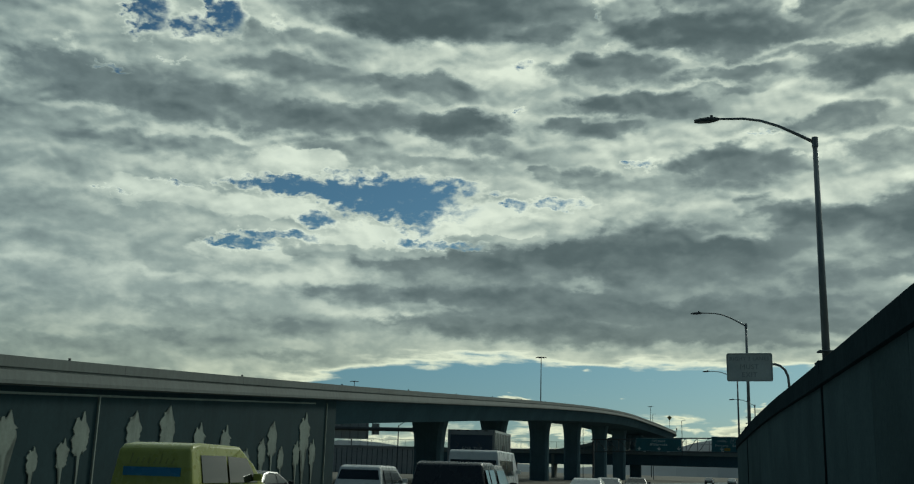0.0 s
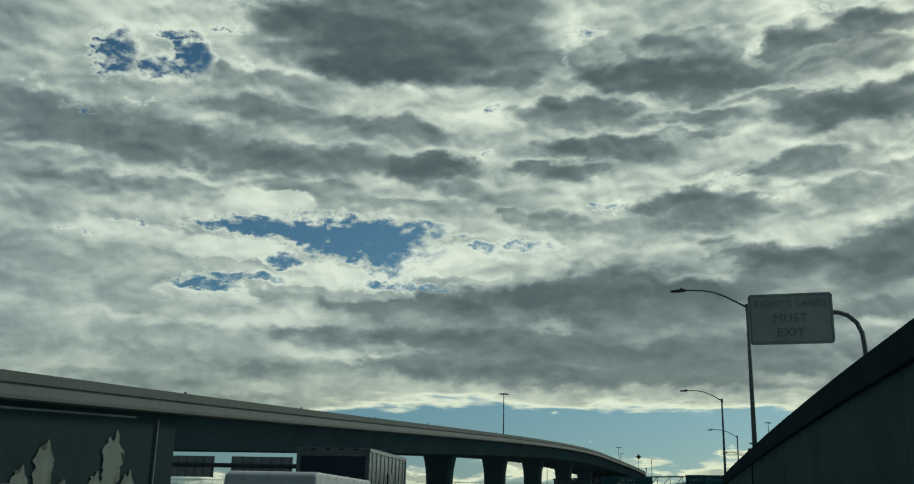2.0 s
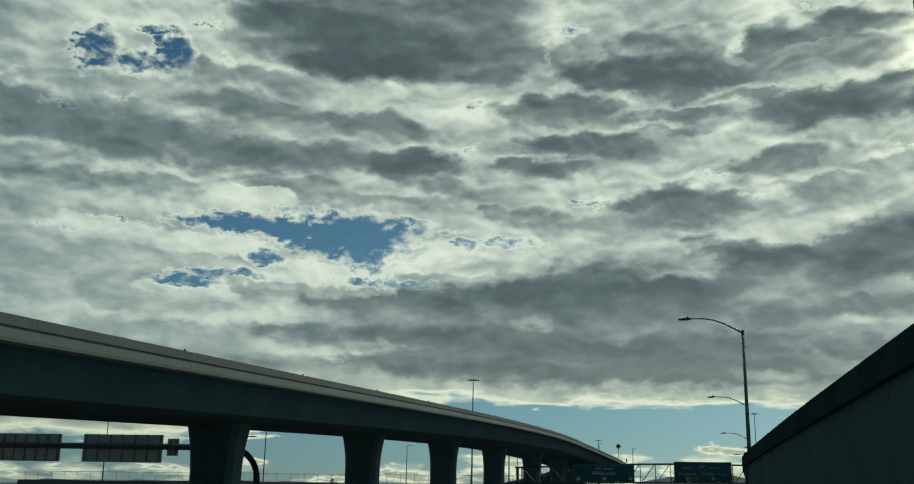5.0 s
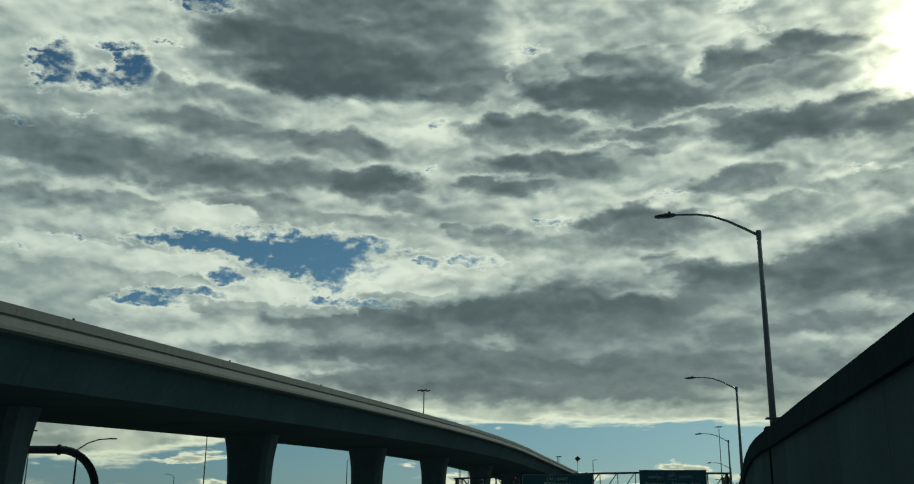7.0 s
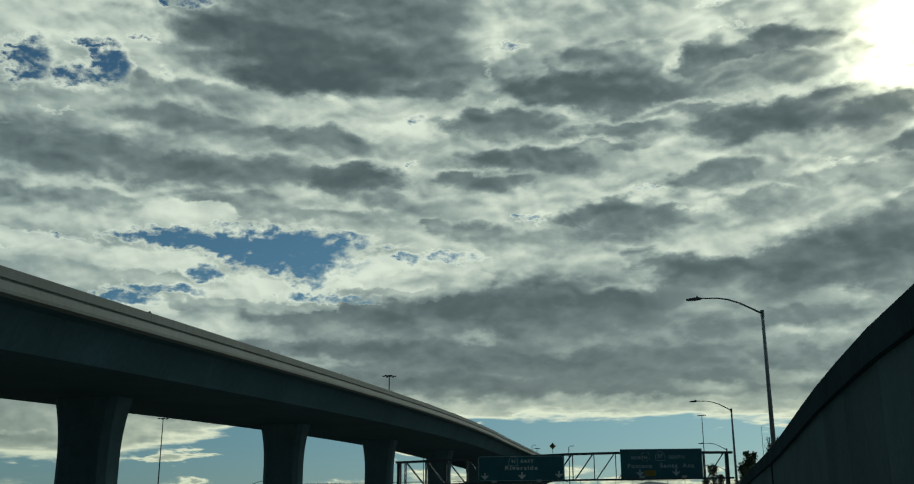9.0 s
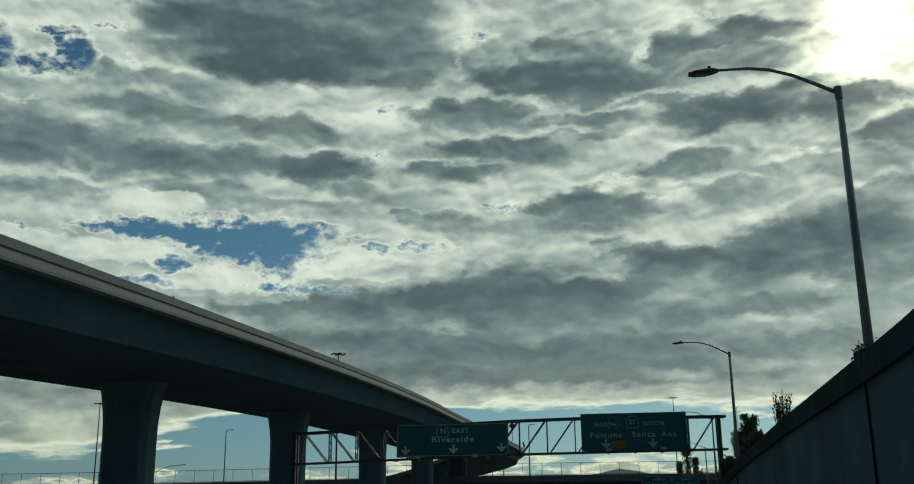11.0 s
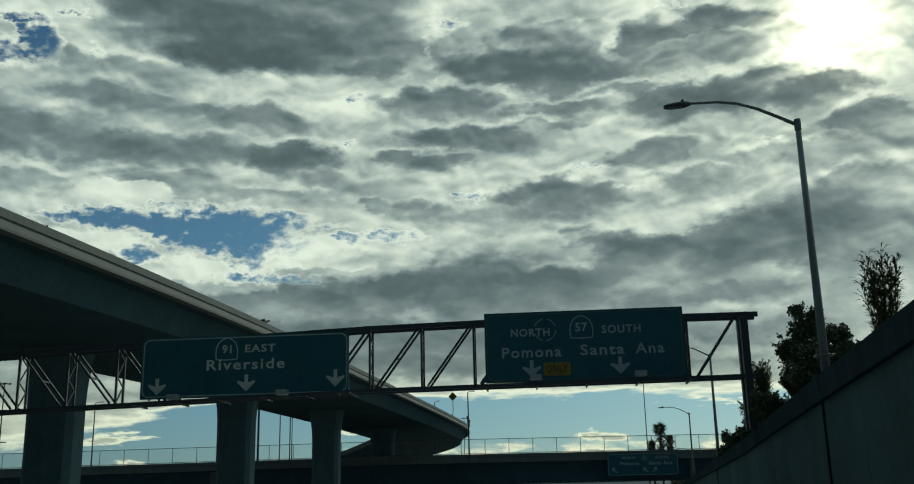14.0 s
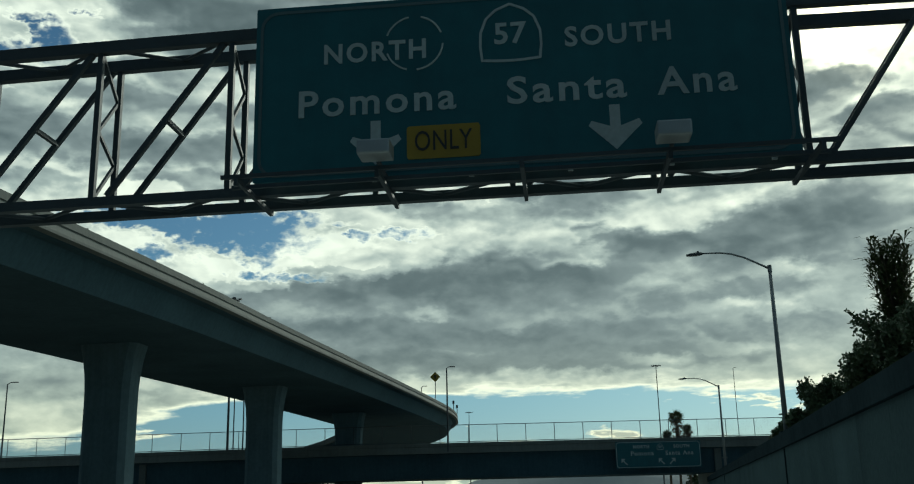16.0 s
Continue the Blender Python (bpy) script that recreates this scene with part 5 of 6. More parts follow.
# ---- cars in the traffic ----
def car(name, label, category, m, paint, prof, glass_rows, width, tumble, tyre_r, axles, extras=()):
    """A road vehicle headed along +y: a side profile of (y, z), drawn in towards the roof by tumble."""
    ob = empty(name, m, label, category, "vehicles in the traffic")
    zs = [z for _, z in prof]
    belt = min(zs) + 0.55 * (max(zs) - min(zs))

    def half(z):
        return width / 2 - tumble * max(0.0, (z - belt) / (max(zs) - belt))
    bm = bmesh.new()
    f = [[bm.verts.new((sx * half(z), y, z)) for y, z in prof] for sx in (-1, 1)]
    bm.faces.new(f[0])
    bm.faces.new(f[1][::-1])
    k = len(prof)
    for i in range(k):
        j = (i + 1) % k
        bm.faces.new((f[0][i], f[1][i], f[1][j], f[0][j]))
    bmesh.ops.recalc_face_normals(bm, faces=bm.faces)
    bmesh.ops.bevel(bm, geom=list(bm.edges), offset=0.07, segments=3, affect="EDGES", profile=0.6)
    bmesh.ops.triangulate(bm, faces=[fc for fc in bm.faces if len(fc.verts) > 4])
    body = part("body", bm, paint, ob, smooth=False)
    for q in glass_rows["side"]:
        for sx in (-1, 1):
            w = bmesh.new()
            v = [w.verts.new((sx * (half(z) + 0.008), y, z)) for y, z in q]
            v2 = [w.verts.new((sx * (half(z) - 0.03), y, z)) for y, z in q]
            w.faces.new(v)
            for i in range(len(q)):
                w.faces.new((v[i], v[(i + 1) % len(q)], v2[(i + 1) % len(q)], v2[i]))
            part("side_window", w, GLASS, body)
    for nm, (y0, z0), (y1, z1) in glass_rows["end"]:
        w = bmesh.new()
        n_ = Vector((0, z1 - z0, y0 - y1)).normalized() * (0.012 if nm == "windscreen" else 0.012)
        if nm == "rear_window":
            n_ = Vector((0, -(z1 - z0), (y1 - y0))).normalized() * 0.012
        v = [w.verts.new(Vector((sx * (half(z) - 0.09), y, z)) + n_) for sx, y, z in ((-1, y0, z0), (1, y0, z0), (1, y1, z1), (-1, y1, z1))]
        v2 = [w.verts.new(a.co - n_ * 3) for a in v]
        w.faces.new(v)
        for i in range(4):
            w.faces.new((v[i], v[(i + 1) % 4], v2[(i + 1) % 4], v2[i]))
        part(nm, w, GLASS, body)
    for y in axles:
        for sx in (-1, 1):
            wheel(ob, sx * (width / 2 - 0.1), y, tyre_r, 0.22)
    for sx in (-1, 1):
        part("tail_lamp", box(bmesh.new(), sx * (width / 2 - 0.16) - 0.1, sx * (width / 2 - 0.16) + 0.1, -0.02, 0.06, belt - 0.3, belt - 0.1, 0.015), LAMP_RED, body)
        part("mirror", box(bmesh.new(), sx * (width / 2 + 0.1) - 0.1, sx * (width / 2 + 0.1) + 0.1, glass_rows["mirror"], glass_rows["mirror"] + 0.1, belt + 0.02, belt + 0.18, 0.03), paint, body)
    part("rear_bumper", box(bmesh.new(), -width / 2 + 0.08, width / 2 - 0.08, -0.07, 0.05, 0.34, 0.56, 0.03), BLACK, body)
    part("plate", box(bmesh.new(), -0.16, 0.16, -0.075, -0.06, 0.58, 0.73), SIGN_WHITE, body)
    return ob


def paint(name, c, rough=0.28):
    return material(name, c, rough, 0.0, vary=0.1, grain=3, bump=0.0, spec=0.6)


VAN_YELLOW = paint("van yellow", (0.33, 0.35, 0.08))
VAN_BLUE = paint("van band blue", (0.02, 0.16, 0.32))
VAN_OLIVE = paint("van print", (0.2, 0.22, 0.05))
WHITE_CAR = paint("white car paint", (0.65, 0.66, 0.66))
SILVER_CAR = paint("silver car paint", (0.3, 0.31, 0.32))
DARK_CAR = paint("dark car paint", (0.03, 0.033, 0.04))

van_prof = [(0.0, 0.4), (0.03, 1.2), (0.08, 1.92), (0.2, 2.02), (0.6, 2.07), (2.5, 2.05), (3.2, 1.68), (3.6, 1.3), (4.3, 1.15), (4.42, 0.8), (4.4, 0.35)]
van = car("delivery_van", "yellow-green delivery van with a blue band", "van", pose(-9.72, 18.9, GZ, 0, 0, -1), VAN_YELLOW, van_prof,
          {"side": [[(0.5, 1.28), (1.7, 1.28), (1.7, 1.83), (0.5, 1.83)], [(1.8, 1.28), (3.3, 1.28), (2.8, 1.8), (1.8, 1.83)]], "end": [("windscreen", (3.5, 1.4), (2.75, 1.94))], "mirror": 3.0},
          1.8, 0.14, 0.33, (0.85, 3.55))
band = part("band", box(bmesh.new(), -0.62, 0.62, 0.02, 0.09, 1.40, 1.57), VAN_BLUE, van, "blue painted band")
bm = bmesh.new()
for i in range(8):
    x = -0.5 + 0.13 * i
    beam(bm, (x, 0.055, 1.64), (x + 0.04, 0.07, 1.64 + (0.2 if i in (0, 5) else 0.11)), 0.02, 0.03)
part("print_mark", bm, VAN_OLIVE, van, "faded illegible print")
suv_prof = [(0.0, 0.35), (0.02, 0.95), (0.25, 1.68), (0.5, 1.76), (2.5, 1.74), (3.3, 1.15), (4.4, 0.98), (4.55, 0.7), (4.5, 0.3)]
suv_glass = {"side": [[(0.55, 1.12), (1.4, 1.12), (1.4, 1.58), (0.6, 1.58)], [(1.5, 1.12), (3.05, 1.12), (2.45, 1.58), (1.5, 1.58)]], "end": [("rear_window", (0.07, 1.05), (0.22, 1.58)), ("windscreen", (3.2, 1.22), (2.6, 1.66))], "mirror": 2.85}
car("suv", "white sport utility vehicle with tinted rear glass", "car", pose(-10.4, 36.0, GZ, 0, 0, -1), WHITE_CAR, suv_prof, suv_glass, 1.88, 0.2, 0.36, (0.85, 3.6))
pick_prof = [(0.0, 0.5), (0.0, 1.1), (0.12, 1.82), (0.3, 1.88), (1.75, 1.88), (1.85, 1.8), (3.1, 1.84), (3.8, 1.25), (5.0, 1.12), (5.15, 0.85), (5.1, 0.4)]
pick_glass = {"side": [[(0.35, 1.25), (0.75, 1.25), (0.75, 1.7), (0.35, 1.7)], [(0.9, 1.25), (1.6, 1.25), (1.6, 1.7), (0.9, 1.7)], [(2.0, 1.25), (3.6, 1.25), (3.1, 1.7), (2.0, 1.7)]], "end": [("rear_window", (0.03, 1.2), (0.12, 1.74)), ("windscreen", (3.72, 1.32), (3.18, 1.76))], "mirror": 3.4}
car("pickup_truck", "dark pickup truck with a rear canopy", "pickup", pose(-4.7, 24.0, GZ, 0, 0, -1), DARK_CAR, pick_prof, pick_glass, 1.95, 0.18, 0.4, (1.0, 4.2))
sedan_prof = [(0.0, 0.35), (0.0, 0.9), (0.5, 1.02), (1.1, 1.38), (1.6, 1.46), (2.4, 1.42), (3.3, 0.98), (4.5, 0.82), (4.65, 0.6), (4.6, 0.28)]
sedan_glass = {"side": [[(0.85, 1.02), (2.05, 1.02), (2.05, 1.33), (1.25, 1.33)], [(2.12, 1.02), (3.1, 1.02), (2.4, 1.33), (2.12, 1.33)]], "end": [("rear_window", (0.6, 1.06), (1.1, 1.36)), ("windscreen", (3.2, 1.04), (2.5, 1.38))], "mirror": 2.95}
for x, y, pt_, lab in ((-3.1, 51.0, WHITE_CAR, "white sedan in slow traffic"), (-1.0, 88.0, DARK_CAR, "dark sedan in slow traffic"), (-2.6, 66.0, SILVER_CAR, "silver sedan in slow traffic"),
                       (17.5, 226.0, WHITE_CAR, "white sedan in slow traffic"), (13.5, 240.0, SILVER_CAR, "silver sedan in slow traffic"), (-14.0, 33.0, DARK_CAR, "dark sedan in slow traffic")):
    car("sedan", lab, "car", pose(x, y, GZ, 0, 0, -2 if y < 100 else -8), pt_, sedan_prof, sedan_glass, 1.8, 0.24, 0.32, (0.8, 3.7))
mini_prof = [(0.0, 0.4), (0.0, 1.2), (0.06, 2.42), (0.2, 2.5), (4.6, 2.48), (5.1, 1.7), (5.5, 1.3), (5.6, 0.5)]
mini_glass = {"side": [[(0.5, 1.5), (2.0, 1.5), (2.0, 2.1), (0.5, 2.1)], [(2.2, 1.5), (3.9, 1.5), (3.9, 2.1), (2.2, 2.1)]], "end": [("rear_window", (0.02, 1.55), (0.05, 2.1)), ("windscreen", (5.05, 1.8), (4.7, 2.36))], "mirror": 4.7}
car("minibus", "white minibus with a wide rear window", "van", pose(-7.0, 41.0, GZ, 0, 0, -1), WHITE_CAR, mini_prof, mini_glass, 2.2, 0.1, 0.36, (1.0, 4.5))


# ---- plants behind the wall ----
def leaf_cluster(bm, centre, radius, count, size, rnd, droop=0.0, stretch=(1, 1, 1)):
    """Small pointed leaves scattered through an uneven ball."""
    for _ in range(count):
        d = Vector((rnd.gauss(0, 1), rnd.gauss(0, 1), rnd.gauss(0, 1)))
        d.normalize()
        r = radius * rnd.random() ** 0.45
        c = Vector(centre) + Vector((d.x * r * stretch[0], d.y * r * stretch[1], d.z * r * stretch[2]))
        a = Vector((rnd.uniform(-1, 1), rnd.uniform(-1, 1), rnd.uniform(-1, 0.6) - droop))
        a.normalize()
        s = a.cross(Vector((rnd.uniform(-1, 1), rnd.uniform(-1, 1), rnd.uniform(-1, 1)))).normalized()
        ln, w = size * rnd.uniform(0.6, 1.4), size * rnd.uniform(0.18, 0.35)
        v = [bm.verts.new(q) for q in (c - a * ln * 0.5, c + s * w, c + a * ln * 0.5, c - s * w)]
        bm.faces.new(v)
    return bm


def shrub(name, x, y, z, h, spread, seed, label, count=9, leaf=0.16, dense=300):
    """Many limbs from one root, each hung with leaf clusters down to the ground."""
    rnd = random.Random(seed)
    ob = empty(name, pose(x, y, z), label, "shrub", "plants along the wall")
    limbs = bmesh.new()
    crown = bmesh.new()
    for i in range(count):
        a = rnd.uniform(0, 2 * math.pi)
        rr = spread * rnd.uniform(0.1, 1.0)
        tip = Vector((math.cos(a) * rr, math.sin(a) * rr, h * rnd.uniform(0.5, 1.0)))
        mid = tip * 0.5 + Vector((rnd.uniform(-0.2, 0.2), rnd.uniform(-0.2, 0.2), 0.15 * h))
        tube(limbs, [(0, 0, 0), mid, tip], [0.07, 0.045, 0.015], 6)
        for c, q in ((tip, 0.42), (tip.lerp(mid, 0.5), 0.5), (mid, 0.5), (mid * 0.5, 0.5)):
            leaf_cluster(crown, c, spread * q * rnd.uniform(0.75, 1.1), dense, leaf, rnd, 0.3, (1, 1, 1.05))
        for k in range(7):
            tw = tip + Vector((rnd.uniform(-1, 1), rnd.uniform(-1, 1), rnd.uniform(-0.3, 1.0))) * spread * 0.5
            tube(limbs, [tip, tw], [0.016, 0.005], 4)
            for t in (0.45, 0.75, 1.0):
                leaf_cluster(crown, tip.lerp(tw, t), 0.14, 9, leaf, rnd, 0.3)
    part("trunk", limbs, BARK, ob)
    part("crown", crown, LEAF, ob)
    return ob


def palm(name, x, y, z, h, seed, label, fronds=26, flen=1.7, least=-0.2, leaf=0.3):
    rnd = random.Random(seed)
    ob = empty(name, pose(x, y, z), label, "palm tree", "plants along the wall")
    pts = [(0.03 * math.sin(k), 0.03 * math.cos(k * 1.7), h * k / 6) for k in range(7)]
    part("trunk", tube(bmesh.new(), pts, [0.2, 0.17, 0.16, 0.16, 0.15, 0.17, 0.15], 10), BARK, ob)
    bm = bmesh.new()
    top = Vector(pts[-1])
    for i in range(fronds):
        a = 2.4 * i + rnd.uniform(-0.2, 0.2)
        up = rnd.uniform(least, 1.42)
        ln = flen * rnd.uniform(0.75, 1.15)
        spine = []
        for k in range(7):
            t = k / 6
            out = math.cos(up) * ln * t
            spine.append(top + Vector((math.cos(a) * out, math.sin(a) * out, math.sin(up) * ln * t - 0.55 * ln * t * t * (1.2 - 0.5 * up))))
        for k in range(1, 7):
            d = (spine[k] - spine[k - 1]).normalized()
            sd = d.cross(Vector((0, 0, 1))).normalized()
            for j in range(4):
                c = spine[k - 1].lerp(spine[k], j / 4)
                for s in (-1, 1):
                    tip = c + (sd * s * 0.75 + d * 0.55 + Vector((0, 0, -0.35))).normalized() * ln * leaf * (1.1 - 0.7 * abs(k / 6 - 0.4))
                    v = [bm.verts.new(q) for q in (c, c + d * 0.035, tip)]
                    bm.faces.new(v)
        tube(bm, spine, [0.022 - 0.003 * k for k in range(7)], 4)
    part("crown", bm, LEAF_PALM, ob)
    return ob


bank_pts = [(p, l) for p, l in WALL if 120 < p.y < 320]
bm = bmesh.new()
rings = [[bm.verts.new(p + l * o + Vector((0, 0, h if o > -20 else 6.5))) for o, h in ((-0.3, wall_top(p.y) - 0.3), (-1.5, wall_top(p.y) - 0.1), (-6, wall_top(p.y) + 0.5), (-30, 6.5))] for p, l in bank_pts]
for a, b in zip(rings, rings[1:]):
    for k in range(3):
        bm.faces.new((a[k], b[k], b[k + 1], a[k + 1]))
tagged(part("planted_bank", bm, DIRT), "dry earth bank behind the wall top", "ground", kind="structure")


def behind(y, off):
    p, l = wall_at(y)
    q = p - l * off
    return q.x, q.y, wall_top(y) - 0.35


for k, (y, off, h, sp, n_, lf, lab) in enumerate((
        (201.5, 2.2, 3.1, 0.8, 9, 0.15, "dense dark green shrub above the wall"), (204.2, 1.4, 3.5, 1.0, 9, 0.14, "green shrub with thin upright shoots"),
        (206.6, 1.6, 4.7, 0.9, 13, 0.15, "tall leafy shrub leaning over the wall"), (209.0, 1.9, 3.7, 0.75, 11, 0.15, "tall dense green shrub beside the gantry post"),
        (213.5, 1.6, 1.7, 1.1, 7, 0.15, "low green shrub above the wall"), (218.5, 1.6, 1.8, 1.0, 9, 0.15, "dense dark green shrub above the wall"),
        (223.0, 1.6, 2.5, 1.1, 11, 0.15, "dense shrub round the foot of a palm"), (229.0, 1.5, 2.6, 0.75, 10, 0.15, "drooping leafy shrub above the wall"),
        (226.0, 1.4, 2.0, 0.9, 8, 0.15, "low green shrub above the wall"), (233.0, 0.9, 1.8, 0.9, 7, 0.15, "small drooping shrub above the wall"),
        (238.0, 1.1, 1.8, 0.9, 6, 0.24, "sparse twiggy shrub above the wall"), (246.0, 1.0, 1.2, 1.0, 5, 0.22, "low sparse shrub above the wall"),
        (211.0, 0.3, 1.9, 0.6, 8, 0.14, "leafy shrub trailing over the wall by the post"), (207.3, 0.2, 1.4, 0.7, 7, 0.14, "leafy shrub trailing over the wall by the post"),
        (155.0, 0.9, 1.1, 0.5, 4, 0.12, "small wispy shrub above the wall"))):
    shrub("shrub", *behind(y, off), h, sp, 30 + k, lab, n_, lf)


def cane_clump(x, y, z, h, spread, seed, label, stems=22, low=0.36):
    """Upright canes from one root, clothed in narrow leaves that arch outwards."""
    rnd = random.Random(seed)
    ob = empty("cane_plant", pose(x, y, z), label, "shrub", "plants along the wall")
    canes, leaves = bmesh.new(), bmesh.new()
    for i in range(stems):
        a = 2.4 * i
        out = spread * math.sqrt((i + 0.5) / stems)
        tip = Vector((math.cos(a) * out, math.sin(a) * out, h * rnd.uniform(0.8, 1.0) - 0.2 * out))
        mid = Vector((tip.x * 0.45, tip.y * 0.45, tip.z * 0.55))
        tube(canes, [(math.cos(a) * 0.12, math.sin(a) * 0.12, 0), mid, tip], [0.03, 0.022, 0.008], 5)
        for k in range(80):
            t = low + (1 - low) * (k + rnd.random()) / 80
            c = mid.lerp(tip, (t - 0.5) * 2) if t > 0.5 else Vector((0, 0, 0)).lerp(mid, t * 2)
            b = rnd.uniform(0, 6.283)
            d = Vector((math.cos(b), math.sin(b), rnd.uniform(0.5, 1.6))).normalized()
            ln = rnd.uniform(0.35, 0.7)
            sd = d.cross(Vector((0, 0, 1))).normalized() * rnd.uniform(0.025, 0.045)
            m = c + d * ln * 0.55
            e = c + Vector((d.x, d.y, d.z * 0.5)) * ln
            v = [leaves.verts.new(q) for q in (c, m + sd, e, m - sd)]
            leaves.faces.new(v)
    part("cane", canes, BARK, ob)
    part("foliage", leaves, LEAF_PALM, ob)
    return ob


cane_clump(*behind(203.2, 4.0), 6.2, 0.78, 5, "tall green cane plant with narrow upright leaves")
cane_clump(*behind(223.9, 1.8), 5.3, 0.66, 6, "tall green cane plant with arching narrow leaves", 26)


# ---- tall lighting masts and other far lamps ----
def high_mast(x, y, top, r=0.35, label="tall grey lighting mast with a ring of lamps"):
    ob = empty("lighting_mast", pose(x, y, GZ), label, "street lamp", "tall lighting masts")
    h = top - GZ
    part("pole", tube(bmesh.new(), [(0, 0, 0), (0, 0, h)], [r, r * 0.45], 10), STEEL_DARK, ob)
    part("ring", tube(bmesh.new(), [(0, 0, h - 0.5), (0, 0, h - 0.2)], 0.9, 12), STEEL_DARK, ob)
    for k in range(6):
        a = k * math.pi / 3
        c = Vector((math.cos(a), math.sin(a), 0))
        bm = beam(bmesh.new(), c * 0.8 + Vector((0, 0, h - 0.35)), c * 1.9 + Vector((0, 0, h - 0.35)), 0.12)
        box(bm, c.x * 1.9 - 0.35, c.x * 1.9 + 0.35, c.y * 1.9 - 0.35, c.y * 1.9 + 0.35, h - 0.55, h - 0.25, 0.05)
        part("lamp_head", bm, STEEL_DARK, ob)
    return ob


high_mast(-44.0, 422.6, 49.1)
high_mast(90.1, 642.0, 58.6)
high_mast(-151.0, 507.6, 45.2)
high_mast(2.5, 800.0, 53.7)
high_mast(-190.0, 430.0, 36.0, 0.3)


def far_lamp(x, y, z0, h, arm, rise, turn, label="slim grey street lamp with a single arm"):
    ob = empty("far_street_lamp", pose(x, y, z0, 0, 0, turn), label, "street lamp", "far street lamps")
    part("pole", tube(bmesh.new(), [(0, 0, 0), (0, 0, h)], [0.13, 0.08], 8), STEEL_DARK, ob)
    pts = [(0, 0, h - 0.1), (arm * 0.3, 0, h + rise * 0.55), (arm * 0.65, 0, h + rise * 0.92), (arm, 0, h + rise)]
    part("arm", tube(bmesh.new(), pts, 0.055, 6), STEEL_DARK, ob)
    part("lamp_head", box(bmesh.new(), arm - 0.1, arm + 0.6, -0.14, 0.14, h + rise - 0.06, h + rise + 0.06, 0.03), STEEL_DARK, ob)
    return ob


far_lamp(10.5, 323.0, 7.6, 10.6, 0.5, 0.15, 0)
far_lamp(-51.0, 331.0, 7.9, 10.8, 0.9, 0.2, 0)
far_lamp(-21.5, 346.0, GZ, 24.0, 0.8, 0.2, 180)
far_lamp(-24.5, 352.0, GZ, 24.0, 0.8, 0.2, 0)
far_lamp(-41.0, 165.0, GZ, 8.6, 3.0, 0.9, 0, "grey street lamp with a raised single arm")
far_lamp(-51.4, 288.4, GZ, 8.3, 5.6, 1.8, 0, "grey street lamp with a raised single arm")
far_lamp(-84.0, 300.0, GZ, 13.0, 1.6, 0.6, 180)
far_lamp(-26.0, 372.0, GZ, 20.0, 1.2, 0.4, 0)
far_lamp(2.0, 398.0, GZ, 24.5, 0.6, 0.2, 0)
far_lamp(89.9, 500.0, GZ, 39.2, 0.4, 0.1, 0, "tall slim grey pole with a small lamp")
far_lamp(66.0, 420.0, GZ, 12.5, -5.0, 1.4, 0, "grey street lamp with a raised single arm")


# ---- warning sign on the flyover ----
def diamond_sign():
    ob = empty("warning_sign", pose(7.4, 352.0, 16.5, 0, 0, -6), "yellow diamond warning sign on a bent post", "road sign")
    s = 0.82
    part("panel", prism(bmesh.new(), [(0, 4.1 - s), (s, 4.1), (0, 4.1 + s), (-s, 4.1)], 0.03), SIGN_YELLOW, ob)
    part("post", tube(bmesh.new(), [(0, 0.05, 4.6), (0, 0.05, 1.2), (-0.1, 0.05, 0.7), (-0.5, 0.05, 0.25), (-1.2, 0.05, -0.2)], 0.06, 8), STEEL_DARK, ob)
    part("mark", prism(bmesh.new(), [(-0.1, 3.8), (0.1, 3.8), (0.1, 4.2), (0.28, 4.2), (0, 4.5), (-0.28, 4.2), (-0.1, 4.2)], 0.01, pose(0, -0.03, 0)), SIGN_BLACK, ob)


diamond_sign()
for x, y in ((9.9, 360.0), (10.2, 368.0)):
    ob = empty("delineator", pose(x, y, 16.3), "short dark delineator post on the parapet", "marker post")
    part("post", tube(bmesh.new(), [(0, 0, -0.2), (0, 0, 0.9)], 0.06, 8), STEEL_DARK, ob)
    part("reflector", box(bmesh.new(), -0.17, 0.17, -0.05, 0.05, 0.75, 1.3, 0.04), BLACK, ob)


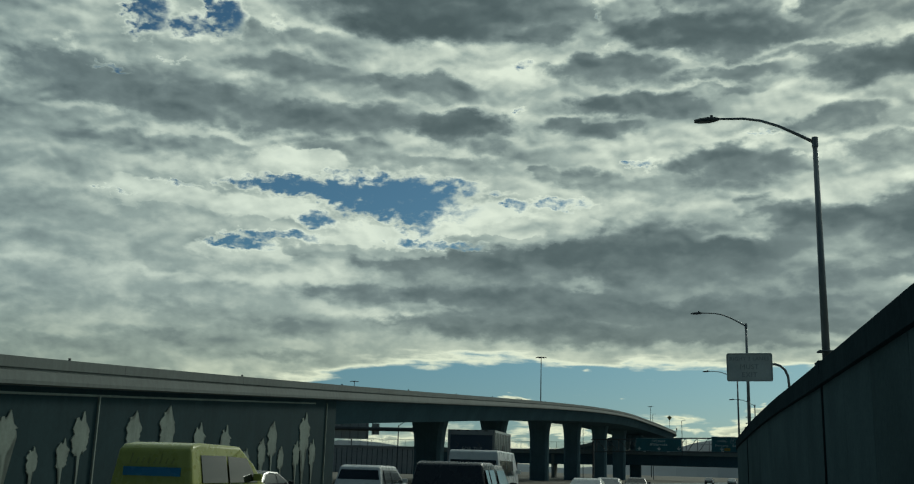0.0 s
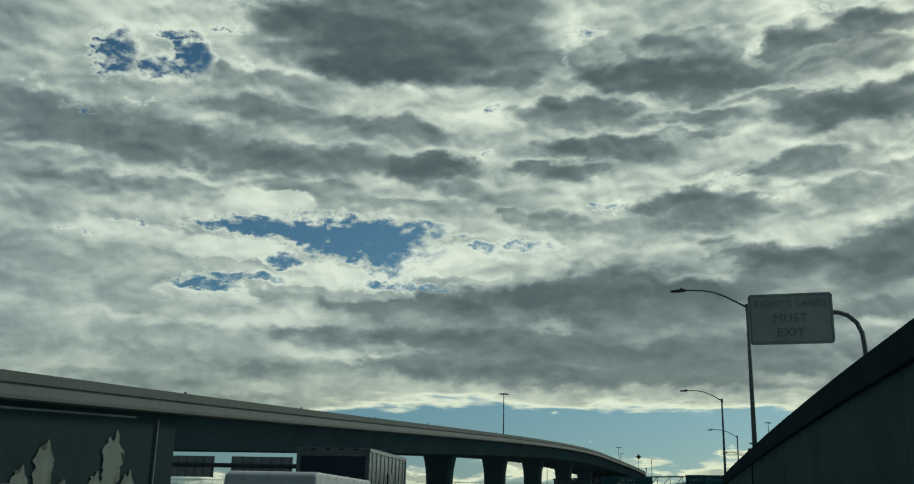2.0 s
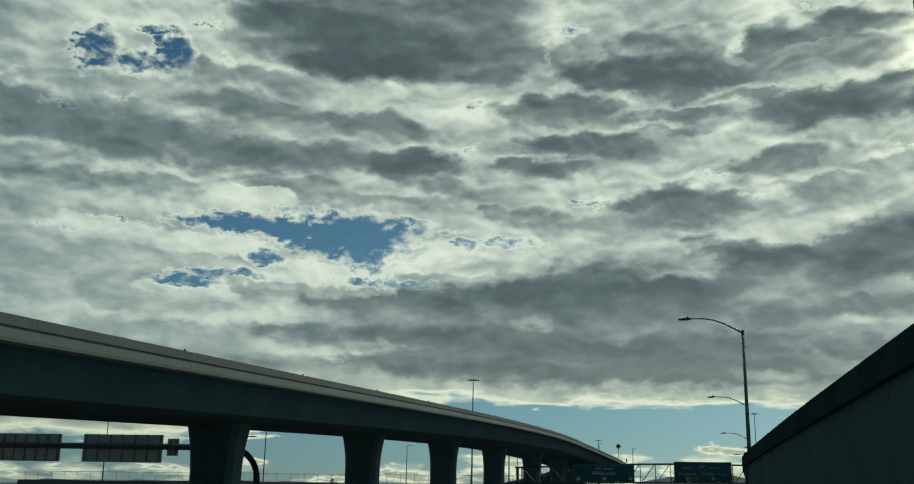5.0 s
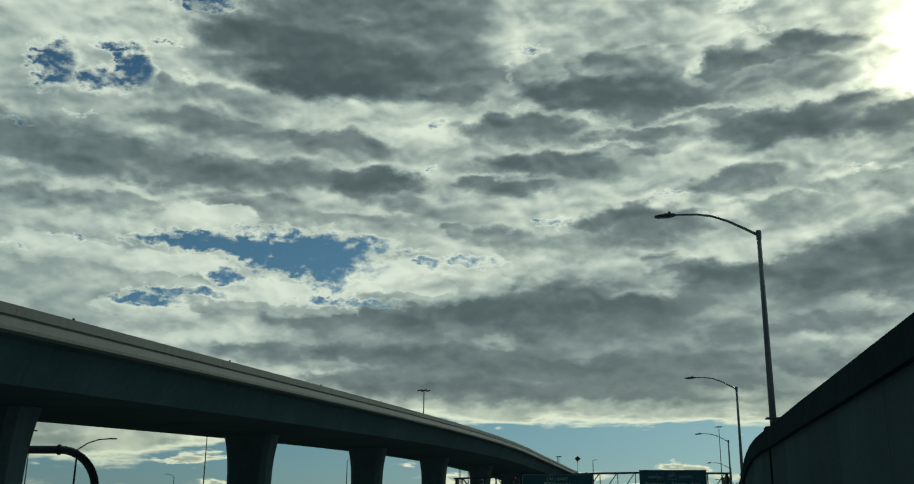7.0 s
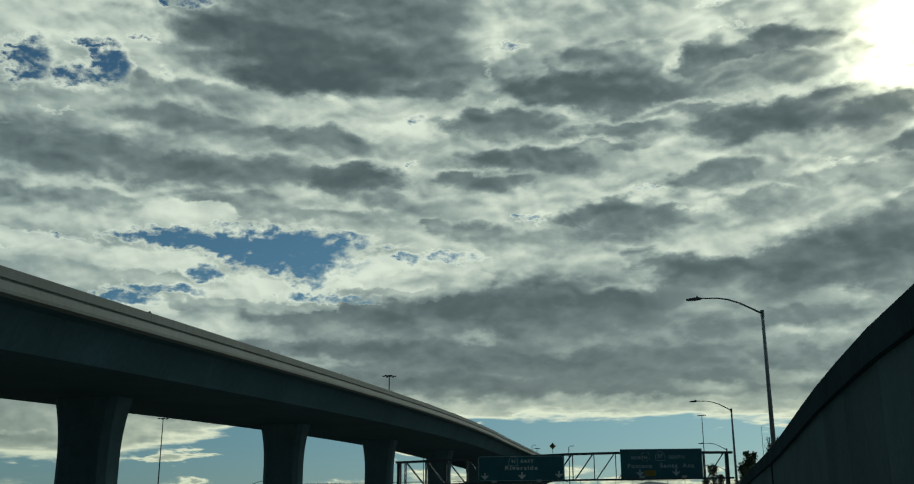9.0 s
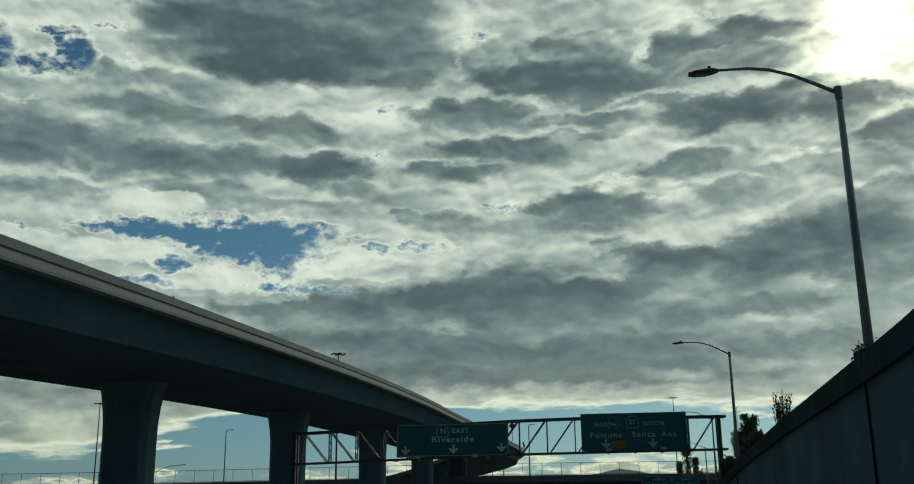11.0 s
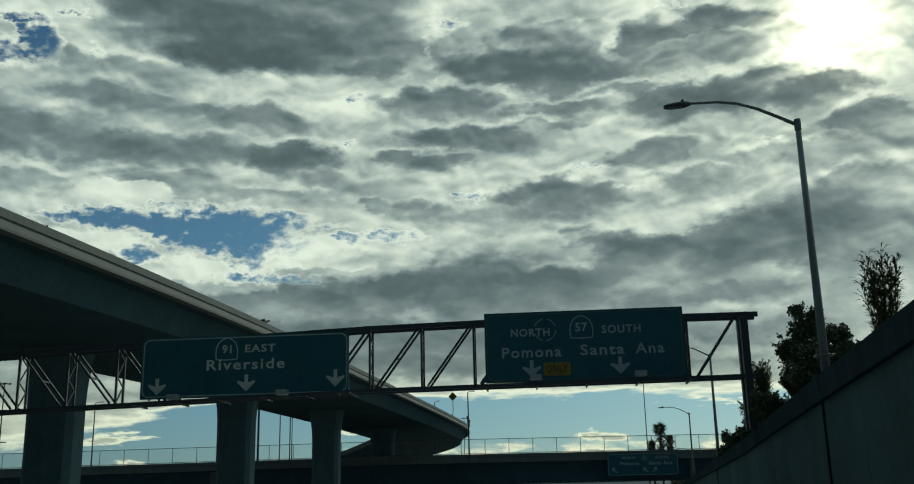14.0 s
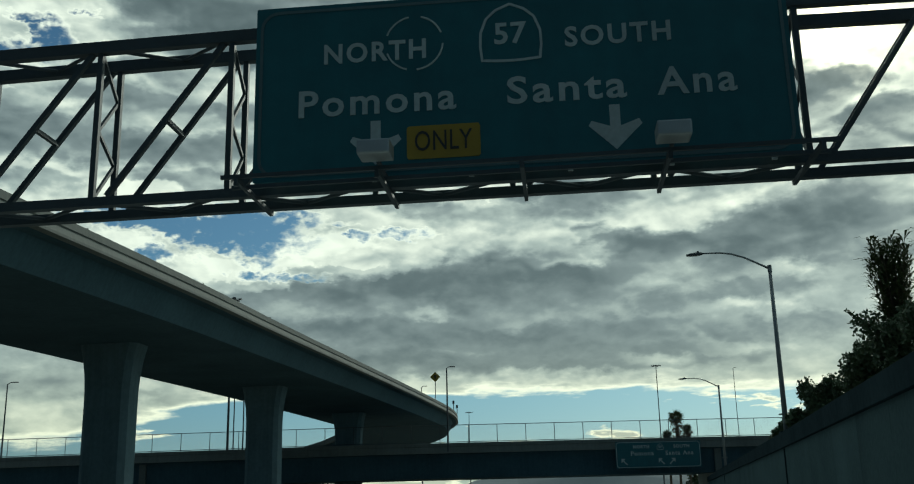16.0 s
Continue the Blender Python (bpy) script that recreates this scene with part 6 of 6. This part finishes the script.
# ---- tubular sign frame for the other carriageway, seen from behind ----
def tube_gantry():
    ob = empty("tubular_sign_frame", pose(0, 150.0, 0), "grey tubular sign frame with a curved post", "sign gantry")
    zz, x0 = 7.05, -35.0
    arc = [(x0 + 3.1 * math.sin(a), 0, zz - 3.1 * (1 - math.cos(a))) for a in [math.pi / 2 * k / 10 for k in range(11)]]
    pts = [(-66.0, 0, zz), (-50.0, 0, zz)] + arc + [(x0 + 3.1, 0, GZ)]
    part("frame_pipe", tube(bmesh.new(), pts, 0.3, 16), STEEL_DARK, ob, "thick curved steel pipe", smooth=True)
    part("flange", tube(bmesh.new(), [(x0 - 0.1, 0, zz), (x0 + 0.02, 0, zz)], 0.4, 16), STEEL_DARK, ob)
    for a, b, z0, z1 in ((-50.6, -42.1, 5.5, 8.25), (-41.6, -40.4, 6.2, 7.9), (-62.0, -53.0, 5.5, 8.25)):
        p_ = part("panel", box(bmesh.new(), a, b, 0.42, 0.48, z0, z1), SIGN_BACK, ob, "bare aluminium back of a sign")
        k = max(2, int((b - a) / 1.1))
        for i in range(k):
            x = a + 0.3 + i * (b - a - 0.6) / (k - 1)
            part("stiffener", box(bmesh.new(), x - 0.05, x + 0.05, 0.3, 0.42, z0 + 0.05, z1 - 0.05), STEEL, p_)
    return ob


tube_gantry()


# ---- far things ----
def ribbed_shed():
    ob = empty("metal_shed", pose(-83.0, 288.0, GZ, 0, 0, 16), "long grey shed with ribbed metal walls beyond the columns", "building")
    part("wall", box(bmesh.new(), -17, 17, -5, 5, 0, 6.9, 0.05), SILVER_CAR, ob)
    part("roof", prism(bmesh.new(), [(-17.3, 6.9), (17.3, 6.9), (17.3, 7.1), (0, 7.7), (-17.3, 7.1)], 10.6, pose(0, 5.3, 0)), STEEL, ob)
    for k in range(24):
        x = -16.7 + k * 1.452
        part("rib", box(bmesh.new(), x - 0.1, x + 0.1, -5.14, -5.0, 0, 6.85), STEEL_DARK, ob)


ribbed_shed()


def fan_palm(x, y, h, r, seed, label):
    """A thin trunk under a skirt of dead leaves and a shaggy round head."""
    rnd = random.Random(seed)
    ob = empty("fan_palm", pose(x, y, GZ), label, "palm tree", "far trees")
    part("trunk", tube(bmesh.new(), [(0, 0, 0), (0.15, 0, h * 0.5), (0, 0, h - r)], [0.32, 0.24, 0.2], 8), BARK, ob)
    bm = bmesh.new()
    for k in range(9):
        leaf_cluster(bm, (rnd.uniform(-0.2, 0.2) * r, rnd.uniform(-0.2, 0.2) * r, h - r * (1.35 + 0.45 * k)), r * (0.95 - 0.05 * k), 80, 0.5, rnd, 1.2)
    part("skirt", bm, BARK, ob, "shaggy skirt of dead leaves")
    bm = bmesh.new()
    top = Vector((0, 0, h - r))
    for k in range(150):
        d = Vector((rnd.gauss(0, 1), rnd.gauss(0, 1), rnd.gauss(0.35, 0.9))).normalized()
        sd = d.orthogonal().normalized() * r * 0.1
        m = top + d * r * 0.6
        v = [bm.verts.new(q) for q in (top + d * r * 0.15, m + sd, top + d * r * rnd.uniform(0.7, 1.4) - Vector((0, 0, 0.15 * r)), m - sd)]
        bm.faces.new(v)
    part("crown", bm, LEAF_PALM, ob)


def far_tree(x, y, h, w, seed, label, conic=False):
    rnd = random.Random(seed)
    ob = empty("far_tree", pose(x, y, GZ), label, "tree", "far trees")
    part("trunk", tube(bmesh.new(), [(0, 0, 0), (0.1, 0, h * 0.5), (0, 0, h * 0.9)], [0.35, 0.25, 0.08], 8), BARK, ob)
    bm = bmesh.new()
    for k in range(34):
        t = rnd.uniform(0.28, 1.0)
        r = w * ((1.05 - t) if conic else math.sin(math.pi * min(1, (t - 0.2) / 0.85)) * 0.9 + 0.1)
        a = rnd.uniform(0, 6.28)
        q = r * rnd.uniform(0.1, 1.0)
        leaf_cluster(bm, (math.cos(a) * q, math.sin(a) * q, h * t), w * rnd.uniform(0.24, 0.4), 60, 0.6, rnd, 0.1)
    part("crown", bm, LEAF, ob)


fan_palm(57.0, 420.0, 20.6, 1.7, 1, "tall fan palm with a shaggy head far beyond the bridge")
fan_palm(59.4, 421.0, 17.6, 1.2, 2, "shorter fan palm far beyond the bridge")
fan_palm(55.2, 422.0, 16.4, 1.2, 8, "shorter fan palm far beyond the bridge")
far_tree(61.0, 424.0, 14.0, 2.6, 3, "rounded dark tree far beyond the bridge")
far_tree(70.0, 430.0, 11.5, 4.0, 4, "broad dark tree far beyond the bridge")
far_tree(76.0, 436.0, 11.0, 4.0, 7, "broad dark tree far beyond the bridge")
far_tree(-72.5, 150.0, 8.3, 1.4, 5, "slim dark cypress beyond the flyover", True)
far_tree(-67.0, 152.0, 7.1, 1.3, 6, "slim dark cypress beyond the flyover", True)
palm("far_palm", -76.0, 346.0, GZ, 8.6, 9, "feather palm beyond the far carriageway", 34, 2.8)
palm("far_palm", -79.5, 352.0, GZ, 7.9, 11, "feather palm beyond the far carriageway", 30, 2.6)

# low hills on the skyline, their aerial haze put into the colour
bm = bmesh.new()
prev = None
for k in range(121):
    a = radians(-70 + k * 1.1)
    r = 3600.0
    h = 30 + 70 * noise.fractal(Vector((k * 0.09, 3.1, 0)), 1.0, 2.0, 5) + 105 * math.exp(-((math.degrees(a) - 5.0) / 6.5) ** 2) + 40 * math.exp(-((math.degrees(a) + 22.0) / 9) ** 2)
    h = max(h, 12)
    col = [bm.verts.new((math.sin(a) * q, math.cos(a) * q, z)) for q, z in ((r, GZ - 1), (r + 250, h * 0.6), (r + 600, h * 1.15 + 18 * noise.noise(Vector((k * 0.8, 0.3, 0)))))]
    if prev:
        for i in range(2):
            bm.faces.new((prev[i], col[i], col[i + 1], prev[i + 1]))
    prev = col
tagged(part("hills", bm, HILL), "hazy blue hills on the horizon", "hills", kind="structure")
